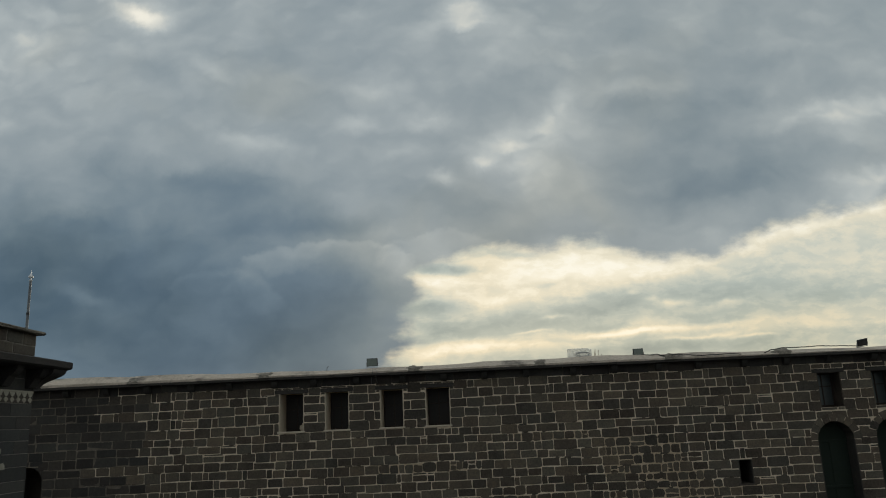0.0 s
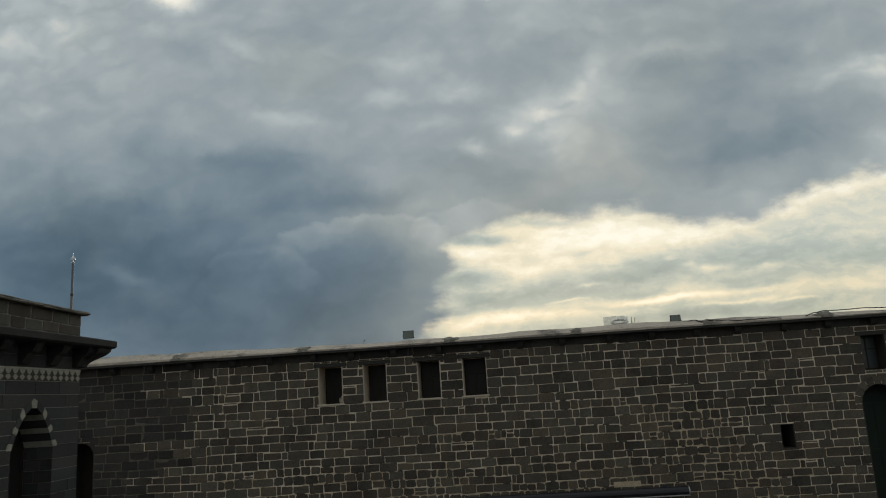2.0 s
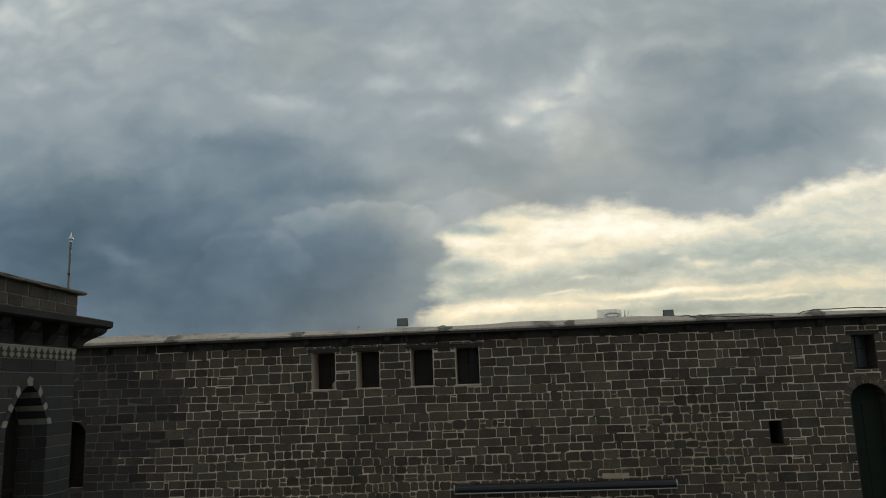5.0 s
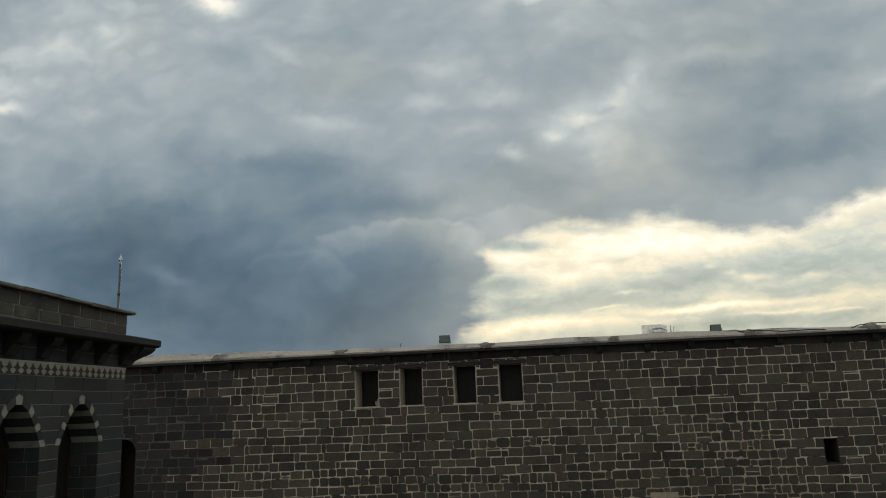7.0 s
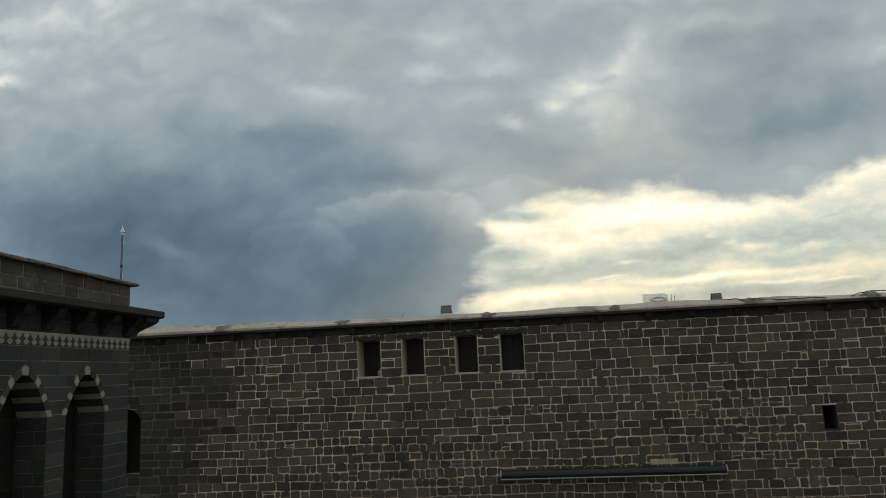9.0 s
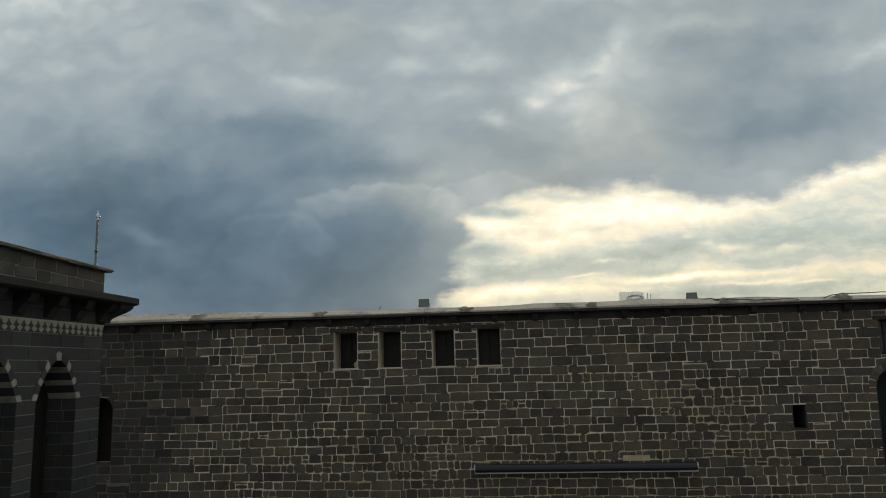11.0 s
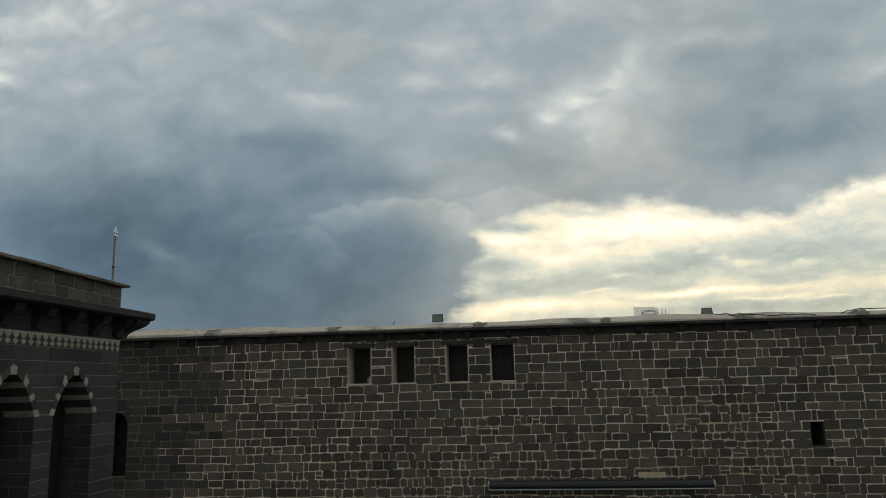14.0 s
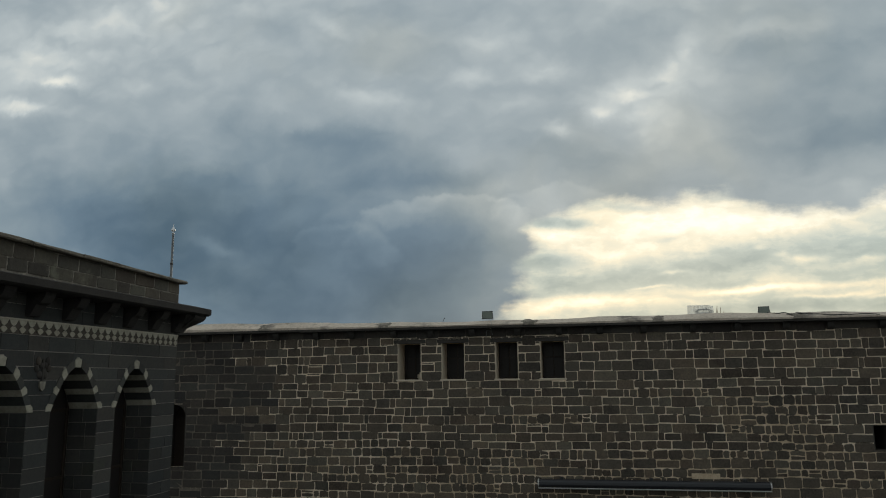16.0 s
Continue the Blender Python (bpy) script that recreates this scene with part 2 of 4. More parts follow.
# streaks of small clouds inside the gap
streak, _ = cloud_noise(torn_gap, 7.0, 7, 0.52, size=(0.8, 2.5, 1), offset=(5, 2, 0))
wisps, _ = cloud_noise(torn_gap, 21.0, 5, 0.55, size=(0.75, 1.9, 1), offset=(2, 7, 0))
gap = calc("ADD", gap_light, 0.705)
gap = calc("MULTIPLY_ADD", calc("SUBTRACT", streak, 0.5), 0.12, gap)
gap = calc("MULTIPLY_ADD", calc("SUBTRACT", wisps, 0.5), 0.20, gap)
scraps, _ = cloud_noise(torn_gap, 13.0, 5, 0.52, size=(0.7, 2.8, 1), offset=(8, 5, 0))
gap = calc("MULTIPLY_ADD", smooth(scraps, 0.48, 0.62), calc("MULTIPLY_ADD", smooth(V, 0.10, 0.21), 0.06, -0.08), calc("ADD", gap, 0.035))
heap_gap = billow(torn_gap, 30.0, (0.8, 1.8, 1), (3, 9, 0))
gap = calc("MULTIPLY_ADD", calc("SUBTRACT", heap_gap, 0.2), 0.07, gap)
puffs, _ = cloud_noise(torn_gap, 42.0, 6, 0.6, size=(0.8, 1.5, 1), offset=(1, 6, 0))
gap = calc("MULTIPLY_ADD", smooth(puffs, 0.42, 0.60), 0.065, calc("SUBTRACT", gap, 0.025))
# edge of the cloud deck over the gap, and its left end
edge = ramp(calc("MULTIPLY_ADD", U, 1.25, 0.20), [(0.001, (0.39,)), (0.061, (0.402,)), (0.1, (0.418,)), (0.135, (0.424,)), (0.17, (0.438,)), (0.204, (0.46,)), (0.244, (0.472,)), (0.296, (0.472,)), (0.344, (0.474,)), (0.382, (0.484,)), (0.438, (0.466,)), (0.483, (0.438,)), (0.528, (0.426,)), (0.575, (0.432,)), (0.62, (0.432,)), (0.668, (0.454,)), (0.706, (0.48,)), (0.744, (0.5,)), (0.781, (0.514,)), (0.825, (0.524,)), (1, (0.584,))], "EASE")
rag, _ = cloud_noise(plain_uv, 16.0, 7, 0.60, size=(0.8, 1.3, 1), offset=(9, 3, 0))
ragged = calc("MULTIPLY", calc("SUBTRACT", rag, 0.5), 0.06)
under = smooth(calc("ADD", calc("SUBTRACT", calc("MULTIPLY", edge, 0.5), V), ragged), -0.008, 0.016)
left = ramp(calc("MULTIPLY", V, 4.0), [(0.356, (0.27,)), (0.38, (0.297,)), (0.408, (0.35,)), (0.432, (0.397,)), (0.48, (0.353,)), (0.532, (0.36,)), (0.584, (0.35,)), (0.628, (0.36,)), (0.692, (0.43,)), (0.76, (0.423,)), (0.824, (0.36,)), (0.86, (0.29,))], "EASE")
right_of = smooth(calc("ADD", calc("SUBTRACT", U, calc("MULTIPLY_ADD", left, 0.3, -0.19)), calc("MULTIPLY", ragged, 1.5)), -0.012, 0.024)
mask = calc("MULTIPLY", under, right_of)
deck_colour = ramp(deck, [(0.26, lin(49, 70, 87)), (0.36, lin(72, 93, 110)), (0.45, lin(99, 118, 132)), (0.52, lin(122, 137, 146)), (0.60, lin(148, 159, 164)),
    (0.70, lin(177, 185, 186)), (0.82, lin(213, 214, 206)), (0.95, lin(242, 239, 226))])
gap_colour = ramp(gap, [(0.32, lin(134, 149, 153)), (0.45, lin(152, 166, 166)), (0.60, lin(175, 186, 182)), (0.72, lin(200, 204, 193)), (0.84, lin(225, 220, 200)), (0.93, lin(240, 235, 216)), (1.0, lin(248, 245, 231))])
low_sun = WN.new("ShaderNodeMix")
low_sun.data_type, low_sun.blend_type = "RGBA", "MULTIPLY"
WT.links.new(calc("SUBTRACT", 1.0, smooth(V, 0.075, 0.22)), low_sun.inputs["Factor"])
WT.links.new(gap_colour, low_sun.inputs["A"])
low_sun.inputs["B"].default_value = (1.04, 0.975, 0.88, 1)
gap_colour = low_sun.outputs["Result"]
mixed = WN.new("ShaderNodeMix")
mixed.data_type = "RGBA"
WT.links.new(mask, mixed.inputs["Factor"])
WT.links.new(deck_colour, mixed.inputs["A"])
WT.links.new(gap_colour, mixed.inputs["B"])
# the deck is a more neutral grey towards the light
neutral = WN.new("ShaderNodeMix")
neutral.data_type, neutral.blend_type = "RGBA", "MULTIPLY"
WT.links.new(smooth(U, -0.15, 0.25), neutral.inputs["Factor"])
WT.links.new(mixed.outputs["Result"], neutral.inputs["A"])
neutral.inputs["B"].default_value = (1.01, 1.0, 0.98, 1)
# the late light warms some of the masses
warm_at, _ = cloud_noise(torn, 3.2, 3, 0.5, offset=(2.5, 6.5, 0))
warm = WN.new("ShaderNodeMix")
warm.data_type, warm.blend_type = "RGBA", "MULTIPLY"
WT.links.new(smooth(warm_at, 0.50, 0.72), warm.inputs["Factor"])
WT.links.new(neutral.outputs["Result"], warm.inputs["A"])
warm.inputs["B"].default_value = (1.045, 1.0, 0.93, 1)
# behind and beside the view the deck goes on as an even grey
rest = WN.new("ShaderNodeMix")
rest.data_type = "RGBA"
WT.links.new(smooth(split.outputs[1], 0.15, 0.5), rest.inputs["Factor"])
over, _ = cloud_noise(coord, 3.0, 7, 0.55)
WT.links.new(ramp(over, [(0.25, lin(135, 146, 152)), (0.75, lin(196, 200, 196))]), rest.inputs["A"])
WT.links.new(warm.outputs["Result"], rest.inputs["B"])
clear = WN.new("ShaderNodeTexSky")
clear.sky_type, clear.sun_disc = "NISHITA", False
clear.sun_elevation, clear.sun_rotation = radians(11), radians(6)
blue = WN.new("ShaderNodeBackground")
WT.links.new(clear.outputs[0], blue.inputs[0])
blue.inputs[1].default_value = 0.05
deck_shader = WN.new("ShaderNodeBackground")
WT.links.new(rest.outputs["Result"], deck_shader.inputs[0])
deck_shader.inputs[1].default_value = 1.0
# a little clear sky shows through where the deck is thin
veil = WN.new("ShaderNodeMixShader")
veil.inputs[0].default_value = 0.96
WT.links.new(blue.outputs[0], veil.inputs[1])
WT.links.new(deck_shader.outputs[0], veil.inputs[2])
out = WN.new("ShaderNodeOutputWorld")
WT.links.new(veil.outputs[0], out.inputs[0])

sun_data = bpy.data.lights.new("sun", "SUN")
sun_data.energy, sun_data.angle, sun_data.color = 0.5, radians(25), (1, 0.93, 0.8)
sun = new("sun", sun_data)
sun.matrix_world = look((6, 60, 20), (0, 0, 8))

# ---- materials ----


def material(name, base, rough=0.85, metal=0.0):
    m = bpy.data.materials.new(name)
    m.use_nodes = True
    b = m.node_tree.nodes["Principled BSDF"]
    b.inputs["Base Color"].default_value = (*base, 1)
    b.inputs["Roughness"].default_value, b.inputs["Metallic"].default_value = rough, metal
    return m


def weathered(name, tones, spread, scales, rough=0.9, bump=0.3, vary=None, metal=0.0, stain=None):
    """Mottled mineral or metal surface: two noises between tones, a value change from piece to piece, fine relief."""
    m = material(name, tones[0], rough, metal)
    t = m.node_tree
    n, b = t.nodes, t.nodes["Principled BSDF"]
    at = n.new("ShaderNodeNewGeometry")

    def grain(scale, detail=6, offset=0.0):
        g = n.new("ShaderNodeTexNoise")
        g.inputs["Scale"].default_value, g.inputs["Detail"].default_value, g.inputs["Roughness"].default_value = scale, detail, 0.62
        if offset:
            k = n.new("ShaderNodeVectorMath")
            k.inputs[1].default_value = (offset, offset * 0.7, -offset)
            t.links.new(at.outputs["Position"], k.inputs[0])
            t.links.new(k.outputs[0], g.inputs["Vector"])
        else:
            t.links.new(at.outputs["Position"], g.inputs["Vector"])
        return g.outputs[0]

    coarse, small = grain(scales[0]), grain(scales[1], 8, 11.0)
    r = n.new("ShaderNodeValToRGB")
    e = r.color_ramp.elements
    while len(e) < len(tones):
        e.new(0.5)
    for i, (k, c) in enumerate(zip(e, tones)):
        k.position = 0.5 + spread * (i / (len(tones) - 1) - 0.5)
        k.color = (*c, 1)
    mean = n.new("ShaderNodeMix")
    mean.inputs["Factor"].default_value = 0.55
    t.links.new(coarse, mean.inputs["A"])
    t.links.new(small, mean.inputs["B"])
    last = mean.outputs["Result"]
    if vary:
        src = n.new("ShaderNodeObjectInfo").outputs["Random"] if vary == "object" else at.outputs["Random Per Island"]
        k = n.new("ShaderNodeMath")
        k.operation = "MULTIPLY_ADD"
        t.links.new(src, k.inputs[0])
        k.inputs[1].default_value = spread * 0.66
        k2 = n.new("ShaderNodeMath")
        k2.operation = "SUBTRACT"
        t.links.new(last, k2.inputs[0])
        k2.inputs[1].default_value = spread * 0.33
        t.links.new(k2.outputs[0], k.inputs[2])
        last = k.outputs[0]
    t.links.new(last, r.inputs[0])
    colour = r.outputs[0]
    if vary:
        # some pieces are browner, some bluer or greener
        k = n.new("ShaderNodeMath")
        k.operation = "MULTIPLY"
        t.links.new(src, k.inputs[0])
        k.inputs[1].default_value = 37.7
        f = n.new("ShaderNodeMath")
        f.operation = "FRACT"
        t.links.new(k.outputs[0], f.inputs[0])
        hue = n.new("ShaderNodeValToRGB")
        for e2, c in zip((hue.color_ramp.elements[0], hue.color_ramp.elements[1]), ((0.93, 1.01, 1.02, 1), (1.05, 1.0, 0.94, 1))):
            e2.color = c
        t.links.new(f.outputs[0], hue.inputs[0])
        tint = n.new("ShaderNodeMix")
        tint.data_type, tint.blend_type = "RGBA", "MULTIPLY"
        tint.inputs["Factor"].default_value = 1.0
        t.links.new(colour, tint.inputs["A"])
        t.links.new(hue.outputs[0], tint.inputs["B"])
        colour = tint.outputs["Result"]
    if stain:
        patchy = grain(stain[1], 5, 31.0)
        f = n.new("ShaderNodeMapRange")
        t.links.new(patchy, f.inputs["Value"])
        f.inputs["From Min"].default_value, f.inputs["From Max"].default_value = stain[2], stain[2] + 0.12
        f.inputs["To Max"].default_value = stain[3]
        mx = n.new("ShaderNodeMix")
        mx.data_type = "RGBA"
        t.links.new(f.outputs["Result"], mx.inputs["Factor"])
        t.links.new(colour, mx.inputs["A"])
        mx.inputs["B"].default_value = (*stain[0], 1)
        colour = mx.outputs["Result"]
    t.links.new(colour, b.inputs["Base Color"])
    bp = n.new("ShaderNodeBump")
    bp.inputs["Strength"].default_value, bp.inputs["Distance"].default_value = bump, 0.02
    t.links.new(grain(scales[1] * 2.5, 8, 5.0), bp.inputs["Height"])
    t.links.new(bp.outputs[0], b.inputs["Normal"])
    rr = n.new("ShaderNodeMapRange")
    t.links.new(small, rr.inputs["Value"])
    rr.inputs["To Min"].default_value, rr.inputs["To Max"].default_value = max(rough - 0.15, 0.05), min(rough + 0.1, 1)
    t.links.new(rr.outputs["Result"], b.inputs["Roughness"])
    return m


BASALT_TONES = [(0.043, 0.0355, 0.0295), (0.073, 0.060, 0.050), (0.101, 0.084, 0.067), (0.146, 0.119, 0.090)]
LICHEN = ((0.11, 0.092, 0.070), 0.9, 0.60, 0.6)
BASALT = weathered("basalt_single", BASALT_TONES, 0.42, (1.1, 17), vary="object", stain=LICHEN, bump=0.5)
BASALT_ROW = weathered("basalt_joined", BASALT_TONES, 0.42, (1.1, 17), vary="island", stain=LICHEN, bump=0.5)
MORTAR = weathered("lime_mortar", [(0.38, 0.305, 0.215), (0.63, 0.525, 0.395), (0.80, 0.69, 0.545)], 0.42, (0.5, 9), stain=((0.26, 0.21, 0.145), 0.45, 0.57, 0.75))
# dark stone; under the eave and in recesses its darkness stands for shade
DARK_BASALT = weathered("dark_and_shade_basalt", [(0.026, 0.023, 0.022), (0.045, 0.040, 0.037), (0.070, 0.062, 0.054)], 0.5, (1.1, 12), vary="island")
# cornice and corbels: deep shade under the overhang is put into this colour
SHADE_STONE = weathered("shade_dark_basalt", [(0.015, 0.014, 0.0135), (0.026, 0.024, 0.023), (0.048, 0.043, 0.037)], 0.5, (1.4, 14), bump=0.5)
ASHLAR = weathered("cut_basalt", [(0.028, 0.029, 0.029), (0.046, 0.0455, 0.0445), (0.072, 0.069, 0.063)], 0.45, (1.0, 16), vary="object", stain=((0.056, 0.066, 0.043), 1.3, 0.60, 0.55))
ASHLAR_ROW = weathered("cut_basalt_joined", [(0.028, 0.029, 0.029), (0.046, 0.0455, 0.0445), (0.072, 0.069, 0.063)], 0.45, (1.0, 16), vary="island", stain=((0.056, 0.066, 0.043), 1.3, 0.60, 0.55))
JOINT = weathered("pale_joint", [(0.16, 0.14, 0.125), (0.36, 0.33, 0.29)], 0.5, (1.5, 12))
PARAPET_STONE = weathered("lichened_basalt", [(0.036, 0.030, 0.027), (0.062, 0.054, 0.046), (0.098, 0.088, 0.070)], 0.5, (1.6, 18), vary="object", stain=((0.17, 0.17, 0.125), 2.2, 0.57, 0.6), bump=0.5)
PARAPET_JOINT = weathered("worn_parapet_joint", [(0.05, 0.045, 0.038), (0.16, 0.145, 0.12), (0.34, 0.31, 0.26)], 0.4, (2.2, 14))
# pale from lichen, and paler still for light caught on the upper edge
COPING = weathered("lichen_and_light_coping", [(0.075, 0.066, 0.055), (0.15, 0.135, 0.11), (0.27, 0.25, 0.205)], 0.5, (2.5, 20), bump=0.6)
PALE = weathered("pale_limestone", [(0.22, 0.19, 0.15), (0.35, 0.31, 0.25), (0.46, 0.415, 0.34)], 0.5, (3, 20), vary="island", stain=((0.10, 0.09, 0.075), 2.5, 0.58, 0.7))
PLASTER = weathered("beige_plaster", [(0.42, 0.355, 0.27), (0.55, 0.475, 0.375), (0.64, 0.56, 0.45)], 0.5, (1.6, 12), bump=0.2)
CEMENT = weathered("roof_cement", [(0.30, 0.25, 0.20), (0.54, 0.46, 0.38), (0.70, 0.605, 0.51)], 0.42, (0.8, 11), stain=((0.10, 0.09, 0.078), 0.8, 0.55, 0.8), bump=0.6)
DUST = weathered("courtyard_paving", [(0.05, 0.048, 0.045), (0.10, 0.095, 0.085), (0.15, 0.14, 0.12)], 0.5, (0.4, 6))
WOOD = weathered("dark_wood", [(0.022, 0.016, 0.013), (0.042, 0.031, 0.024)], 0.6, (2, 25), rough=0.6)
GREEN_DOOR = weathered("dark_green_paint", [(0.013, 0.020, 0.015), (0.024, 0.034, 0.026)], 0.6, (1.5, 15), rough=0.9)
# unlit rooms: their darkness is put into this colour
INNER = weathered("interior_shade", [(0.02, 0.019, 0.018), (0.045, 0.04, 0.036)], 0.6, (0.8, 7))
PANE = material("dusty_glass", (0.022, 0.019, 0.018), 0.4)
TALL_PANE = weathered("dusty_blue_glass", [(0.030, 0.040, 0.042), (0.052, 0.066, 0.066)], 0.6, (1.2, 9), rough=0.35, bump=0.05)
PANE.node_tree.nodes["Principled BSDF"].inputs["Specular IOR Level"].default_value = 0.25
BLACK_METAL = weathered("black_powder_coat", [(0.012, 0.013, 0.015), (0.024, 0.025, 0.028)], 0.6, (3, 30), rough=0.5)
LAMP_GLASS = weathered("lamp_front_glass", [(0.10, 0.125, 0.11), (0.17, 0.20, 0.17)], 0.6, (5, 30), rough=0.25, bump=0.05)
NAVY = weathered("navy_awning_case", [(0.007, 0.008, 0.011), (0.015, 0.017, 0.023)], 0.6, (1, 14), rough=0.45, bump=0.1)
ALU = weathered("dull_aluminium", [(0.35, 0.35, 0.34), (0.50, 0.50, 0.49)], 0.5, (2, 20), rough=0.4, metal=0.6, bump=0.1)
GALV = weathered("weathered_grey_steel", [(0.11, 0.12, 0.13), (0.20, 0.21, 0.22)], 0.5, (4, 30), rough=0.5, metal=0.3)
SILVER = weathered("silver_finial", [(0.55, 0.56, 0.57), (0.75, 0.75, 0.75)], 0.5, (5, 30), rough=0.35, metal=0.7)
CABLE = material("black_cable", (0.012, 0.012, 0.012), 0.6)
SHEET = weathered("clouded_clear_plastic", [(0.70, 0.70, 0.68), (0.85, 0.85, 0.83)], 0.5, (4, 20), rough=0.45)
SHEET.node_tree.nodes["Principled BSDF"].inputs["Alpha"].default_value = 0.42
for dull in (SHADE_STONE, PARAPET_STONE, COPING, GREEN_DOOR, WOOD, INNER, DARK_BASALT, ASHLAR, ASHLAR_ROW, BASALT, BASALT_ROW):
    dull.node_tree.nodes["Principled BSDF"].inputs["Specular IOR Level"].default_value = 0.25
TWIG = material("dry_stalk", (0.06, 0.05, 0.04), 0.9)

DIM_MORTAR = weathered("dim_mortar", [(0.055, 0.047, 0.036), (0.115, 0.097, 0.076), (0.215, 0.18, 0.14)], 0.5, (0.6, 7))

MUD = weathered("brown_mud_mortar", [(0.24, 0.185, 0.12), (0.45, 0.355, 0.245), (0.64, 0.52, 0.385)], 0.5, (1.6, 9))

# ---- mesh helpers ----


def part(name, data, mat, parent=None, label="", kind=""):
    """Links a bmesh or (verts, faces) as one mesh object, under a thing or a part."""
    me = bpy.data.meshes.new(name)
    if isinstance(data, tuple):
        me.from_pydata(data[0], [], data[1])
        me.validate()
    else:
        bmesh.ops.recalc_face_normals(data, faces=data.faces)
        data.to_mesh(me)
        data.free()
    me.materials.append(mat)
    ob = new(name, me)
    ob.parent = parent
    return tagged(ob, label=label, kind=kind)


def empty(name, at=(0, 0, 0)):
    ob = new(name)
    ob.location = at
    ob.empty_display_size = 0.2
    return ob


def block(bm, x0, x1, y0, y1, z0, z1, bevel=0.0):
    r = bmesh.ops.create_cube(bm, size=1, matrix=Matrix.Translation(((x0 + x1) / 2, (y0 + y1) / 2, (z0 + z1) / 2)) @ Matrix.Diagonal((x1 - x0, y1 - y0, z1 - z0, 1)))
    if bevel:
        es = list({e for v in r["verts"] for e in v.link_edges})
        bmesh.ops.bevel(bm, geom=es, offset=bevel, segments=2, affect="EDGES", profile=0.6)
    return bm


def box(x0, x1, y0, y1, z0, z1, bevel=0.0):
    return block(bmesh.new(), x0, x1, y0, y1, z0, z1, bevel)


def prism(outline, place, d0, d1):
    """A closed outline of (a, z) pushed from depth d0 to d1; place(a, d, z) gives the world point."""
    n = len(outline)
    vs = [place(a, d0, z) for a, z in outline] + [place(a, d1, z) for a, z in outline]
    fs = [tuple(range(n)), tuple(range(2 * n - 1, n - 1, -1))]
    fs += [(i, i + n, (i + 1) % n + n, (i + 1) % n) for i in range(n)]
    return vs, fs


def joined(pieces):
    vs, fs = [], []
    for v, f in pieces:
        k = len(vs)
        vs += v
        fs += [tuple(i + k for i in q) for q in f]
    return vs, fs


def solid(data):
    bm = bmesh.new()
    vv = [bm.verts.new(v) for v in data[0]]
    for f in data[1]:
        bm.faces.new([vv[i] for i in f])
    bmesh.ops.recalc_face_normals(bm, faces=bm.faces)
    return bm


def holed_wall(a_lines, z_lines, holes, place, d0, d1):
    """A wall of thickness d0..d1 with rectangular holes (a0, a1, z0, z1)."""
    al = sorted({*a_lines, *(v for h in holes for v in h[:2])})
    zl = sorted({*z_lines, *(v for h in holes for v in h[2:])})

    def full(i, j):
        if not (0 <= i < len(al) - 1 and 0 <= j < len(zl) - 1):
            return False
        a, z = (al[i] + al[i + 1]) / 2, (zl[j] + zl[j + 1]) / 2
        return not any(h[0] < a < h[1] and h[2] < z < h[3] for h in holes)

    vs, fs, at = [], [], {}

    def v(i, j, d):
        if (i, j, d) not in at:
            at[i, j, d] = len(vs)
            vs.append(place(al[i], d, zl[j]))
        return at[i, j, d]

    for i in range(len(al) - 1):
        for j in range(len(zl) - 1):
            if not full(i, j):
                continue
            for d in (d0, d1):
                fs.append((v(i, j, d), v(i + 1, j, d), v(i + 1, j + 1, d), v(i, j + 1, d)))
            for di, dj, p, q in ((-1, 0, (i, j), (i, j + 1)), (1, 0, (i + 1, j), (i + 1, j + 1)), (0, -1, (i, j), (i + 1, j)), (0, 1, (i, j + 1), (i + 1, j + 1))):
                if not full(i + di, j + dj):
                    fs.append((v(*p, d0), v(*q, d0), v(*q, d1), v(*p, d1)))
    return vs, fs


def arch_half_width(z, half, spring, rise):
    """Half the width of a pointed (or round, rise = half) arch at height z."""
    if z <= spring:
        return half
    if z >= spring + rise:
        return 0.0
    c = (rise * rise - half * half) / (2 * half)
    return max(math.sqrt(max((half + c) ** 2 - (z - spring) ** 2, 0)) - c, 0)


def arch_curve(half, spring, rise, n):
    """Points of the right half of the arch from spring to crown, evenly by angle."""
    c = (rise * rise - half * half) / (2 * half)
    end = math.atan2(rise, c)
    return [((half + c) * math.cos(end * i / n) - c, spring + (half + c) * math.sin(end * i / n)) for i in range(n + 1)]


def ogive_half_width(z, half, spring, rise):
    """Half the width of the building's steep pointed arch at height z."""
    if z <= spring:
        return half
    return half * max(1 - (z - spring) / rise, 0) ** 0.55


def ogive_curve(half, spring, rise, n):
    return [(half * (1 - i / n) ** 0.55, spring + rise * i / n) for i in range(n + 1)]


def spandrel(mid, half, spring, rise, top, wide, place, d0, d1, n=10, curve=arch_curve):
    """Fills the corner between an arch and the rectangular hole around it."""
    pieces = []
    pts = curve(half, spring, rise, n)
    for s in (-1, 1):
        for (a0, z0), (a1, z1) in zip(pts, pts[1:]):
            pieces.append(prism([(mid + s * a0, z0), (mid + s * a0, top), (mid + s * a1, top), (mid + s * a1, z1)], place, d0, d1))
        if wide > half:
            pieces.append(prism([(mid + s * half, spring), (mid + s * half, top), (mid + s * wide, top), (mid + s * wide, spring)], place, d0, d1))
    return joined(pieces)


